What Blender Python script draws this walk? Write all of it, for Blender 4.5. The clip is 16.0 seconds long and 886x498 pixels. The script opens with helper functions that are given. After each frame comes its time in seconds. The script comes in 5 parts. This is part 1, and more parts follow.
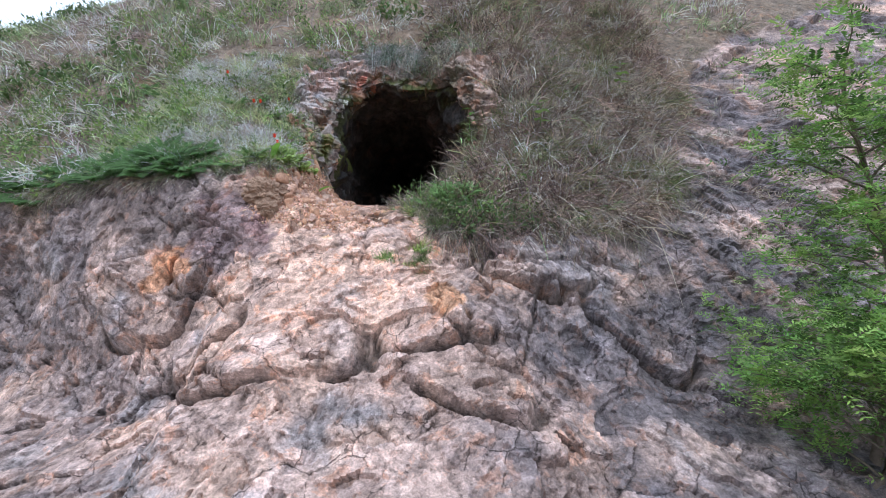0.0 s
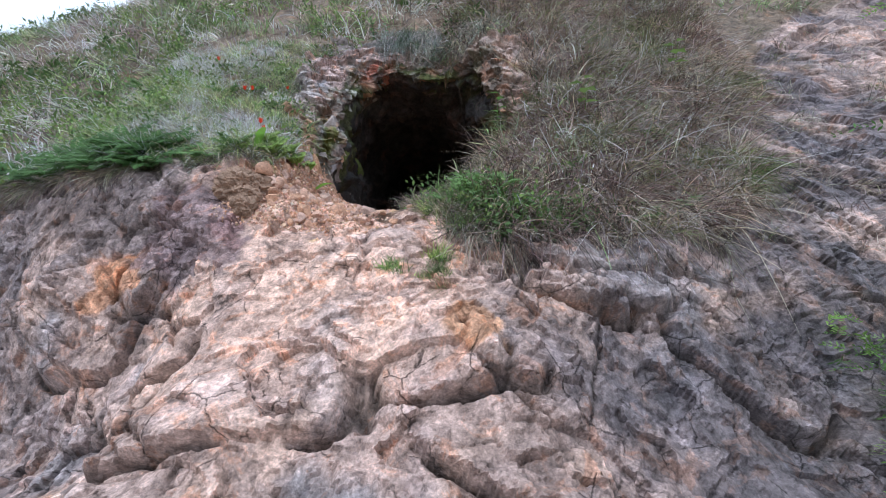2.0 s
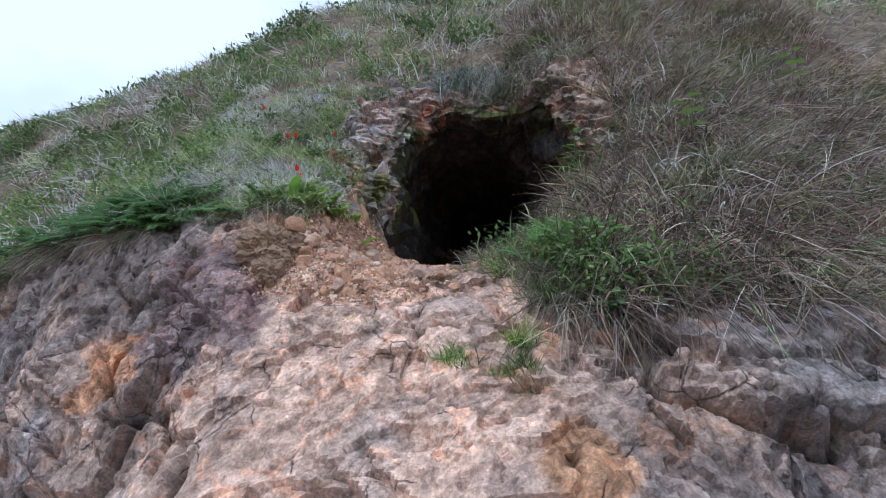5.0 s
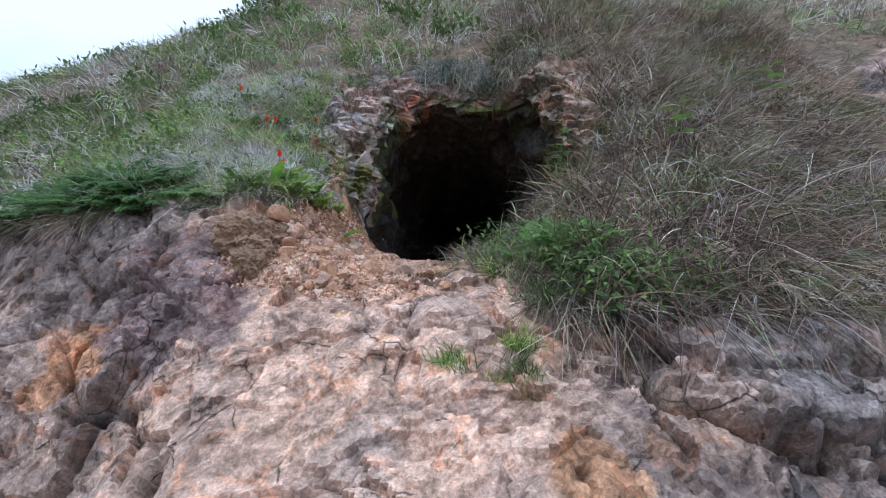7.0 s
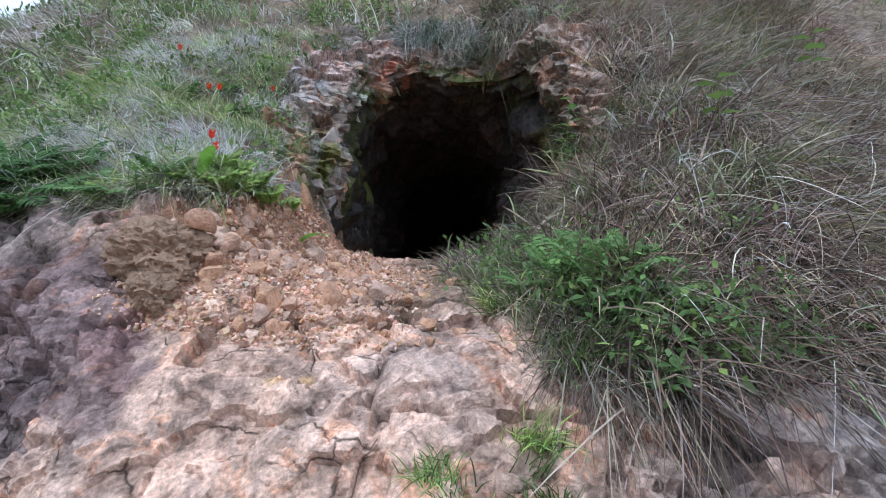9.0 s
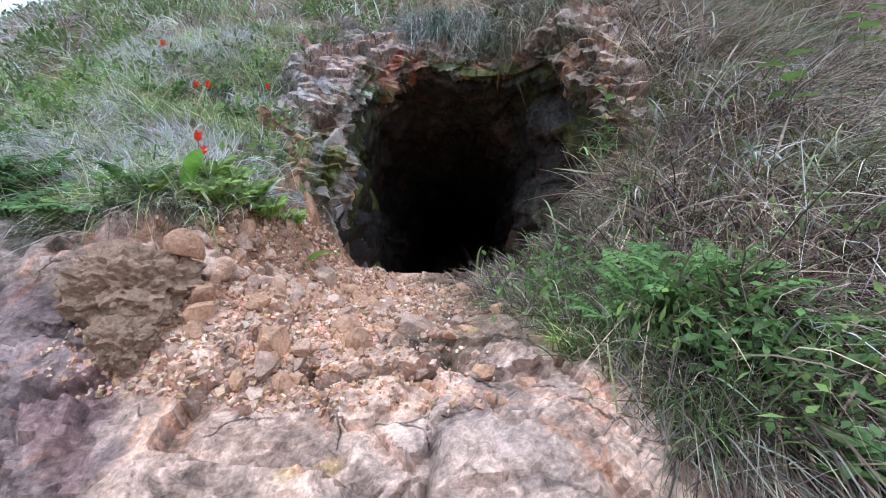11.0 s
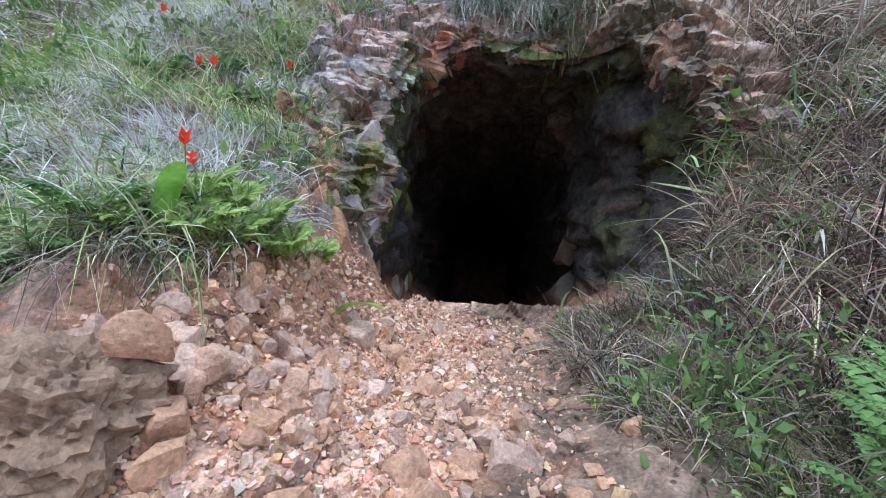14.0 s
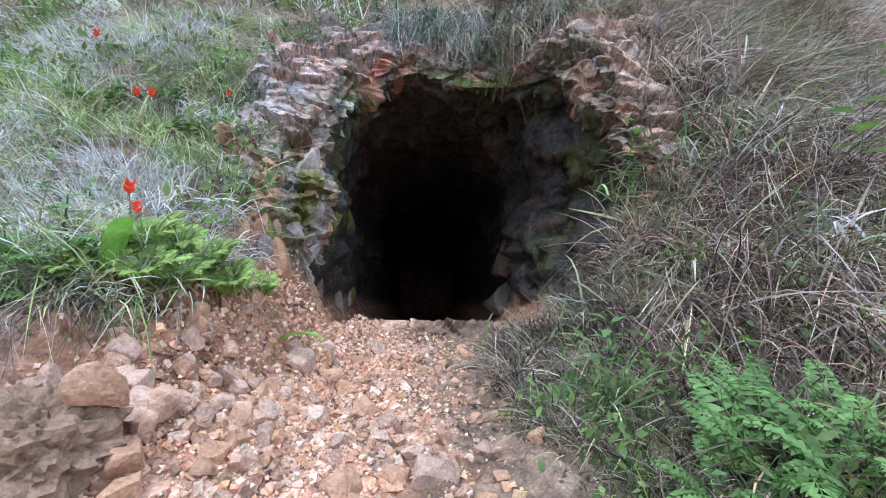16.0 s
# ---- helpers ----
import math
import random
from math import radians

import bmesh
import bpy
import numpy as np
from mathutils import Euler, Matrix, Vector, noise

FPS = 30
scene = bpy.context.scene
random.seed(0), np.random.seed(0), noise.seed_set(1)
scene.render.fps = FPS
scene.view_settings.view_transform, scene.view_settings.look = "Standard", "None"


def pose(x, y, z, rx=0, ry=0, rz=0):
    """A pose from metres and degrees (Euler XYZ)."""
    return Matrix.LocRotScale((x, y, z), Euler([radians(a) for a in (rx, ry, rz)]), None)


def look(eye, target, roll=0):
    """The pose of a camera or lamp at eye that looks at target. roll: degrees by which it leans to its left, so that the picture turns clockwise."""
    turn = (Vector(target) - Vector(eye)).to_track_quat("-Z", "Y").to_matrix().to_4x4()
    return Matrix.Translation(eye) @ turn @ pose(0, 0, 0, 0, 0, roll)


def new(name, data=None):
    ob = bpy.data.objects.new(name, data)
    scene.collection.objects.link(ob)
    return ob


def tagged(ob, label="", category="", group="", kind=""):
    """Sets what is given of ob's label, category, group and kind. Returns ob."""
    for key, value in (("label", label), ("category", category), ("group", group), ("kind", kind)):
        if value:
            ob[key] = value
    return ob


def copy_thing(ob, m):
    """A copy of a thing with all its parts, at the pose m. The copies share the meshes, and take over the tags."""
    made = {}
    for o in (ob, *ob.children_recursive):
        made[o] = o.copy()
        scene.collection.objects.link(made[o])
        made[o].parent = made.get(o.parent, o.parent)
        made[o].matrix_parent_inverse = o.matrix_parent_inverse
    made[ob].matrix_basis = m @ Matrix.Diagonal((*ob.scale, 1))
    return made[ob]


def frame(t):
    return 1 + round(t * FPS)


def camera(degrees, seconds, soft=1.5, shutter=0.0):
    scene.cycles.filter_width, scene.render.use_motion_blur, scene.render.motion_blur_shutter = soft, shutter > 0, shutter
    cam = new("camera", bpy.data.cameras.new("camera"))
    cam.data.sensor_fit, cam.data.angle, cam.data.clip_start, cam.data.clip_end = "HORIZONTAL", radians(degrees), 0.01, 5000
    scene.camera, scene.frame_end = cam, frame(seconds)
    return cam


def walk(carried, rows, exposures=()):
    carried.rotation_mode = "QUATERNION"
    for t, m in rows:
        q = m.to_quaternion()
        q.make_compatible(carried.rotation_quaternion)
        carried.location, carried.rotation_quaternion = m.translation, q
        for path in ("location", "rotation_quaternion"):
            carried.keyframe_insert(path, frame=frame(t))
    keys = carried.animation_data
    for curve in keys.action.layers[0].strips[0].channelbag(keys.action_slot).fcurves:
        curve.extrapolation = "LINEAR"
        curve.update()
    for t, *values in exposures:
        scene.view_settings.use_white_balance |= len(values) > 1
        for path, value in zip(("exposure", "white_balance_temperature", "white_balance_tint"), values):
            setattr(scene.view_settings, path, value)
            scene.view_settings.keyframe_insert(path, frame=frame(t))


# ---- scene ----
cam = camera(85.3, 16.0, soft=1.0)
PATH = [
    (0, (0.169, 0.006, 1.573), (0.103, 1.999, 1.717), 0.1),
    (0.5, (0.076, 0.206, 1.583), (-0.009, 2.199, 1.736), 0.4),
    (1, (-0.04, 0.56, 1.556), (-0.154, 2.549, 1.721), 0.5),
    (1.5, (-0.025, 0.763, 1.601), (-0.148, 2.752, 1.77), 0.3),
    (2, (0.107, 1.094, 1.583), (-0.047, 3.076, 1.797), 0.1),
    (2.5, (0.138, 1.312, 1.792), (-0.053, 3.285, 2.055), 0.1),
    (3, (-0.027, 1.211, 1.807), (-0.231, 3.17, 2.151), 0.2),
    (3.5, (0.046, 1.335, 1.742), (-0.231, 3.29, 2.064), 0.2),
    (4, (0.122, 1.473, 1.761), (-0.247, 3.42, 2.033), -1.3),
    (4.5, (0.06, 1.671, 1.757), (-0.348, 3.604, 2.067), -1.6),
    (5, (-0.059, 1.942, 1.837), (-0.452, 3.861, 2.24), -0.2),
    (5.2, (-0.114, 2.007, 1.888), (-0.49, 3.92, 2.334), 0.7),
    (7.3, (-0.228, 2.005, 1.869), (-0.483, 3.954, 2.233), 1.3),
    (7.5, (-0.245, 2.106, 1.818), (-0.503, 4.057, 2.174), 1.6),
    (8, (-0.323, 2.491, 2.028), (-0.577, 4.448, 2.348), 2.3),
    (8.5, (-0.3, 2.594, 2.224), (-0.53, 4.561, 2.5), 2.1),
    (8.7, (-0.301, 2.634, 2.231), (-0.508, 4.605, 2.497), 1.9),
    (10.8, (-0.569, 3.047, 2.413), (-0.689, 5.027, 2.664), -0.1),
    (11, (-0.558, 3.125, 2.374), (-0.724, 5.099, 2.648), -0.3),
    (11.5, (-0.541, 3.477, 2.445), (-0.825, 5.429, 2.774), -1.1),
    (12, (-0.581, 3.622, 2.596), (-0.943, 5.56, 2.932), -1.9),
    (12.5, (-0.596, 3.629, 2.695), (-0.964, 5.568, 3.023), -1.4),
    (13, (-0.65, 3.682, 2.73), (-0.973, 5.632, 3.033), -1.1),
    (13.5, (-0.797, 3.761, 2.788), (-1.057, 5.726, 3.058), 0.3),
    (14, (-0.883, 3.803, 2.728), (-1.113, 5.779, 2.939), 2.2),
    (14.5, (-0.818, 3.728, 2.73), (-0.984, 5.714, 2.902), 2.1),
    (15, (-0.825, 3.641, 2.831), (-0.92, 5.627, 3.043), 2.0),
    (15.5, (-0.833, 3.616, 2.823), (-0.873, 5.602, 3.054), 1.3),
    (16, (-0.804, 3.591, 2.824), (-0.818, 5.577, 3.054), 0.6),
]
walk(cam, [(t, look(eye, target, roll)) for t, eye, target, roll in PATH],
     exposures=[(0.0, 0.3, 5650, 12), (2.5, 0.2, 5600, 11), (5.0, -0.16, 5500, 9), (8.5, 0.1, 5500, 9), (11.0, 0.42, 5450, 9), (13.0, 0.32, 5400, 9), (14.5, 0.58, 5400, 9), (16.0, 0.66, 5400, 9)])

# ---- daylight: bright overcast sky, a veiled sun high behind the walker ----
SUN_UP, SUN_ROUND = 58.0, 200.0
world = bpy.data.worlds.new("overcast_sky")
scene.world = world
world.use_nodes = True
wn, wl = world.node_tree.nodes, world.node_tree.links
wn.clear()
w_out, w_bg = wn.new("ShaderNodeOutputWorld"), wn.new("ShaderNodeBackground")
w_sky, w_mix, w_cloud, w_ramp = wn.new("ShaderNodeTexSky"), wn.new("ShaderNodeMixRGB"), wn.new("ShaderNodeTexNoise"), wn.new("ShaderNodeValToRGB")
w_sky.sky_type, w_sky.sun_disc = "NISHITA", False
w_sky.sun_elevation, w_sky.sun_rotation = radians(SUN_UP), radians(SUN_ROUND)
w_cloud.inputs["Scale"].default_value, w_cloud.inputs["Detail"].default_value = 2.2, 5
w_ramp.color_ramp.elements[0].position, w_ramp.color_ramp.elements[0].color = 0.34, (0.68, 0.68, 0.68, 1)
w_ramp.color_ramp.elements[1].position, w_ramp.color_ramp.elements[1].color = 0.55, (1, 1, 1, 1)
w_mix.inputs[2].default_value = (12.4, 13.4, 14.8, 1)
w_bg.inputs["Strength"].default_value = 0.09
w_coord = wn.new("ShaderNodeTexCoord")
wl.new(w_coord.outputs["Generated"], w_cloud.inputs["Vector"])
wl.new(w_cloud.outputs["Fac"], w_ramp.inputs["Fac"])
wl.new(w_ramp.outputs["Color"], w_mix.inputs["Fac"])
wl.new(w_sky.outputs["Color"], w_mix.inputs[1])
wl.new(w_mix.outputs["Color"], w_bg.inputs["Color"])
wl.new(w_bg.outputs["Background"], w_out.inputs["Surface"])
sun = new("sun", bpy.data.lights.new("sun", "SUN"))
sun.data.energy, sun.data.angle, sun.data.color = 1.5, radians(10), (1.0, 0.98, 0.95)
sun.matrix_world = look((0, 0, 0), (-math.cos(radians(SUN_UP)) * math.sin(radians(SUN_ROUND)), -math.cos(radians(SUN_UP)) * math.cos(radians(SUN_ROUND)), -math.sin(radians(SUN_UP))))


# ---- numeric noise, all over arrays of points ----
def hash01(i, j, k, seed):
    n = (i.astype(np.int64) * 374761393 + j.astype(np.int64) * 668265263 + k.astype(np.int64) * 2147483647 + seed * 974634777) & 0xFFFFFFFF
    n = ((n ^ (n >> 13)) * 1274126177) & 0xFFFFFFFF
    n = ((n ^ (n >> 16)) * 2246822519) & 0xFFFFFFFF
    return ((n ^ (n >> 15)) & 0xFFFFFF) / float(0xFFFFFF)


def vnoise(p, seed=0):
    """Smooth value noise, -1 to 1."""
    c = np.floor(p).astype(np.int64)
    f = p - c
    f = f * f * f * (f * (f * 6 - 15) + 10)
    out = 0
    for a in (0, 1):
        for b in (0, 1):
            for d in (0, 1):
                w = (f[:, 0] if a else 1 - f[:, 0]) * (f[:, 1] if b else 1 - f[:, 1]) * (f[:, 2] if d else 1 - f[:, 2])
                out = out + w * hash01(c[:, 0] + a, c[:, 1] + b, c[:, 2] + d, seed)
    return out * 2 - 1


def fbm(p, octaves=4, seed=0):
    out, amp, total = 0, 1.0, 0
    for n in range(octaves):
        out, total = out + amp * vnoise(p * 2 ** n + 17.3 * n, seed + n), total + amp
        amp *= 0.5
    return out / total


def blocks(p, seed=0):
    """Cells of broken rock: a flat tilted facet height for each cell (-1 to 1) and the distance to the crack round it."""
    c = np.floor(p).astype(np.int64)
    f1, f2 = np.full(len(p), 9.0), np.full(len(p), 9.0)
    level = np.zeros(len(p))
    for a in (-1, 0, 1):
        for b in (-1, 0, 1):
            for d in (-1, 0, 1):
                i, j, k = c[:, 0] + a, c[:, 1] + b, c[:, 2] + d
                q = np.stack([i + hash01(i, j, k, seed), j + hash01(i, j, k, seed + 1), k + hash01(i, j, k, seed + 2)], 1)
                off = p - q
                dist = np.sqrt((off * off).sum(1))
                tilt = sum((hash01(i, j, k, seed + 4 + n) - 0.5) * off[:, n] for n in range(3)) * 2.5
                near = dist < f1
                f2 = np.where(near, f1, np.minimum(f2, dist))
                level = np.where(near, hash01(i, j, k, seed + 3) * 2 - 1 + tilt, level)
                f1 = np.where(near, dist, f1)
    return level, f2 - f1


def smooth(a, b, x):
    t = np.clip((x - a) / (b - a), 0, 1)
    return t * t * (3 - 2 * t)


# ---- the hillside: cross-sections (ahead, up) from the foot to the crest, at stations across ----
TAIL = [(10.6, 8.6), (13.0, 11.0), (17.0, 15.4), (24.0, 21.0)]
SECTIONS = {
    -16.0: [(2.0, -0.4), (7.0, -0.1), (9.2, 1.5), (10.0, 4.0), (11.0, 6.4), (12.5, 8.2), (15.0, 9.2), (26.0, 9.2)],
    -11.0: [(2.0, -0.4), (6.0, -0.1), (7.1, 0.7), (7.5, 2.3), (8.0, 4.0), (8.9, 5.7), (10.8, 7.5), (13.0, 8.8), (26.0, 9.2)],
    -8.0: [(1.8, -0.3), (5.2, 0.0), (5.9, 0.8), (6.4, 2.1), (7.0, 3.2), (8.1, 4.8), (9.6, 6.9), (11.6, 8.9), (14.0, 9.8), (26.0, 9.6)],
    -5.0: [(1.4, -0.1), (4.2, 0.0), (5.1, 0.5), (5.3, 1.5), (5.35, 2.45), (5.75, 3.0), (6.5, 3.8), (7.7, 5.2), (9.5, 7.5), (11.2, 9.6), (13.2, 11.0), (26.0, 11.4)],
    -3.0: [(1.2, 0.0), (3.2, 0.1), (4.25, 0.4), (4.48, 0.9), (4.4, 1.5), (4.55, 2.2), (4.8, 2.7), (5.4, 3.2), (6.3, 4.05), (8.1, 5.95), (10.4, 8.5), (12.4, 10.6), (15.0, 12.0), (26.0, 12.6)],
    -2.05: [(1.0, 0.1), (2.8, 0.1), (3.9, 0.6), (4.2, 1.2), (4.33, 1.8), (4.5, 2.3), (4.8, 2.7), (5.4, 3.1), (6.3, 3.7), (6.75, 4.0), (7.25, 4.85), (8.2, 6.05)] + TAIL,
    -1.7: [(0.9, 0.1), (2.5, 0.2), (3.5, 0.9), (4.05, 1.6), (4.43, 2.0), (4.75, 2.5), (5.3, 2.9), (5.9, 3.0), (6.5, 3.2), (7.3, 4.6), (7.7, 5.1), (8.3, 6.1)] + TAIL,
    -1.42: [(0.85, 0.1), (2.4, 0.2), (3.3, 0.8), (4.0, 1.6), (4.45, 2.03), (4.75, 2.3), (5.1, 2.45), (5.5, 2.52), (6.3, 2.68), (6.9, 2.75), (7.7, 5.05), (8.3, 6.1)] + TAIL,
    -1.2: [(0.8, 0.1), (2.4, 0.2), (3.2, 0.75), (4.0, 1.6), (4.5, 2.05), (4.78, 2.25), (5.1, 2.37), (5.5, 2.41), (6.3, 2.53), (6.9, 2.55), (7.85, 5.05), (8.3, 6.1)] + TAIL,
    -0.7: [(0.8, 0.1), (2.3, 0.2), (3.1, 0.6), (3.5, 1.05), (3.8, 1.43), (4.2, 1.85), (4.35, 2.02), (5.1, 2.3), (5.8, 2.44), (6.3, 2.53), (6.9, 2.55), (7.95, 5.05), (8.3, 6.05)] + TAIL,
    -0.35: [(0.8, 0.1), (2.2, 0.2), (3.07, 0.6), (3.45, 1.0), (3.71, 1.43), (4.09, 1.78), (4.25, 2.0), (5.1, 2.36), (5.8, 2.54), (6.3, 2.63), (6.8, 2.66), (7.9, 4.95), (8.3, 6.0)] + TAIL,
    0.3: [(0.8, 0.1), (2.2, 0.2), (3.3, 0.85), (3.54, 1.3), (4.1, 1.72), (4.4, 1.95), (5.0, 2.48), (5.8, 2.95), (6.5, 3.3), (6.9, 4.3), (7.1, 4.75), (8.1, 6.1)] + TAIL,
    1.2: [(0.9, 0.1), (2.6, 0.1), (3.9, 0.9), (4.15, 1.3), (4.35, 1.7), (4.7, 2.0), (5.3, 2.7), (6.0, 3.4), (7.0, 4.5), (8.1, 5.8)] + TAIL,
    2.2: [(1.0, 0.0), (3.0, 0.1), (4.2, 0.75), (4.6, 1.3), (4.9, 1.9), (5.6, 2.6), (6.6, 3.6), (8.0, 5.2), (9.5, 7.0)] + TAIL[1:],
    4.2: [(1.2, 0.0), (3.4, 0.0), (4.7, 0.7), (5.2, 1.5), (6.0, 2.6), (7.6, 4.4), (9.06, 6.45)] + TAIL[1:],
    14.0: [(1.4, 0.0), (4.0, 0.0), (5.5, 1.0), (7.0, 3.0), (9.5, 6.5)] + TAIL[1:],
}
ROOT2 = math.sqrt(2)
STATIONS = np.array(sorted(SECTIONS))


def base_height(x, v):
    """How far the hill stands out from a 45 degree slope, at x across and v up along that slope."""
    rows = []
    for s in STATIONS:
        pts = np.array(SECTIONS[s], float)
        pv, ph = (pts[:, 0] + pts[:, 1]) / ROOT2, (pts[:, 1] - pts[:, 0]) / ROOT2
        rows.append(sum(np.interp(v + d, pv, ph) for d in (-0.12, -0.04, 0.04, 0.12)) / 4)
    rows = np.array(rows)
    n = np.clip(np.searchsorted(STATIONS, x) - 1, 0, len(STATIONS) - 2)
    t = np.clip((x - STATIONS[n]) / (STATIONS[n + 1] - STATIONS[n]), 0, 1)
    at = np.arange(len(x))
    p1, p2 = rows[n, at], rows[n + 1, at]
    ease = 0.5 * t + 0.5 * t * t * (3 - 2 * t)
    return p1 + (p2 - p1) * ease


def to_world(x, v, h):
    return np.stack([x, (v - h) / ROOT2, (v + h) / ROOT2], 1)


# the mouth of the adit: an irregular arch, by angle round its middle
MOUTH_X, MOUTH_Z = -0.62, 3.62


def mouth_rim(angle):
    """Half-width and height of the mouth's outline at an angle from the right-hand side, anticlockwise."""
    a = np.asarray(angle, float)
    c, s = np.cos(a), np.sin(a)
    wide = np.where(c > 0, 1.0, 1.1)
    tall = np.where(s > 0, 1.25, 1.16)
    k = np.where(s > 0, 2.5, 5.0)
    r = 1 / (np.abs(c / wide) ** k + np.abs(s / tall) ** k) ** (1 / k)
    lumps = 0.05 * np.sin(3 * a + 1.1) + 0.035 * np.sin(7 * a + 0.4) + 0.02 * np.sin(13 * a + 2.0)
    return r * (1 + lumps)


def grass_line(x):
    """Where turf begins, up along the slope, for each place across."""
    return np.interp(x, [-16, -11, -8, -5, -3, -2.05, -1.75, -1.6, -1.5, -0.66, -0.56, -0.42, -0.25, 0.0, 0.6, 1.2, 2.5, 3.4, 4.8, 14], [9.5, 7.0, 6.0, 5.5, 5.33, 5.36, 5.5, 7.0, 9.4, 9.4, 5.8, 5.2, 4.8, 4.6, 4.5, 4.72, 5.2, 7.6, 10.5, 15.5])


def turf_mask(p, x, v, wob):
    drift = fbm(p * 0.9 + 4, 3, 6)
    m = smooth(-0.06, 0.1, v + 0.2 * wob - grass_line(x + 0.5 * drift * smooth(0.8, 2.0, x)))
    # a bare ledge of layered rock over the mouth
    ring, ang = np.hypot(p[:, 0] - MOUTH_X, p[:, 2] - MOUTH_Z), np.degrees(np.arctan2(p[:, 2] - MOUTH_Z, p[:, 0] - MOUTH_X)) % 360
    collar = ring - mouth_rim(np.radians(ang)) - np.interp(ang, [0, 20, 45, 70, 90, 110, 130, 160, 180, 205, 230, 360], [-0.2, 0.1, 0.6, 0.35, 0.14, 0.4, 0.62, 0.5, 0.3, 0.12, 0.0, -0.2])
    m = m * np.where((p[:, 1] > np.where(ang > 215, 6.38, 5.9)) & (p[:, 1] < 9.2), smooth(-0.05, 0.08, collar + 0.16 * wob), 1)
    return m


def ledges(p, u, per_metre, amount, warp, seed):
    """Beds of rock along u: each stands out at its foot and slopes back to the next."""
    w = u * per_metre + 0.55 * warp[:, 0] + 0.25 * fbm(p * 5, 2, seed)
    n = np.floor(w)
    k = hash01(n, n * 0, n * 0, seed)
    return amount * (1 - (w - n)) * smooth(0.25, 0.9, k)


# large blocks that stand out of the slope: place across and up it, half sizes, turn, how proud, tilt across and up
SLABS = [(-2.66, 4.12, 0.46, 0.36, -12, 0.13, -0.10, 0.10), (-2.28, 4.26, 0.17, 0.22, -20, 0.09, 0.5, 0.1), (-0.12, 3.43, 0.33, 0.17, 5, 0.10, 0.1, 0.1),
         (0.22, 3.5, 0.22, 0.14, -25, 0.06, -0.1, 0.2), (0.15, 3.05, 0.6, 0.2, -24, 0.09, 0.05, 0.15), (-1.25, 3.25, 0.7, 0.3, 8, 0.07, 0.05, 0.1),
         (1.2, 4.2, 0.16, 0.1, 15, 0.07, 0.1, 0.2), (0.72, 4.15, 0.34, 0.17, -8, 0.08, 0.05, 0.15), (1.75, 3.85, 0.5, 0.25, -35, 0.10, 0.1, 0.1), (-0.9, 4.98, 0.22, 0.1, 10, 0.05, 0.1, 0.2),
         (-1.9, 3.55, 0.35, 0.22, 20, 0.08, 0.0, 0.1)]


def slabs(p, x, v):
    wob1, wob2 = fbm(p * 3.3 + 13, 3, 91), fbm(p * 3.3 + 29, 3, 94)
    out, seam = np.zeros(len(x)), np.zeros(len(x))
    for cx, cv, hw, hv, turn, proud, tx, tv in SLABS:
        c, s = math.cos(radians(turn)), math.sin(radians(turn))
        a, b = (x - cx) * c + (v - cv) * s + 0.07 * wob1, -(x - cx) * s + (v - cv) * c + 0.07 * wob2
        r = (np.abs(a / hw) ** 4 + np.abs(b / hv) ** 4) ** 0.25
        edge = (1 - r) * min(hw, hv)
        out = np.maximum(out, smooth(0.0, 0.025, edge) * (0.7 * proud + tx * a - tv * np.maximum(b, -hv)) )
        gap = np.exp(-((edge + 0.012) / 0.016) ** 2) * smooth(0.5 * hv, 0.0, b) * smooth(-0.35, 0.05, wob1 + 0.3 * wob2 + 0.2)
        seam = np.maximum(seam, gap)
    return out - 0.10 * seam, seam


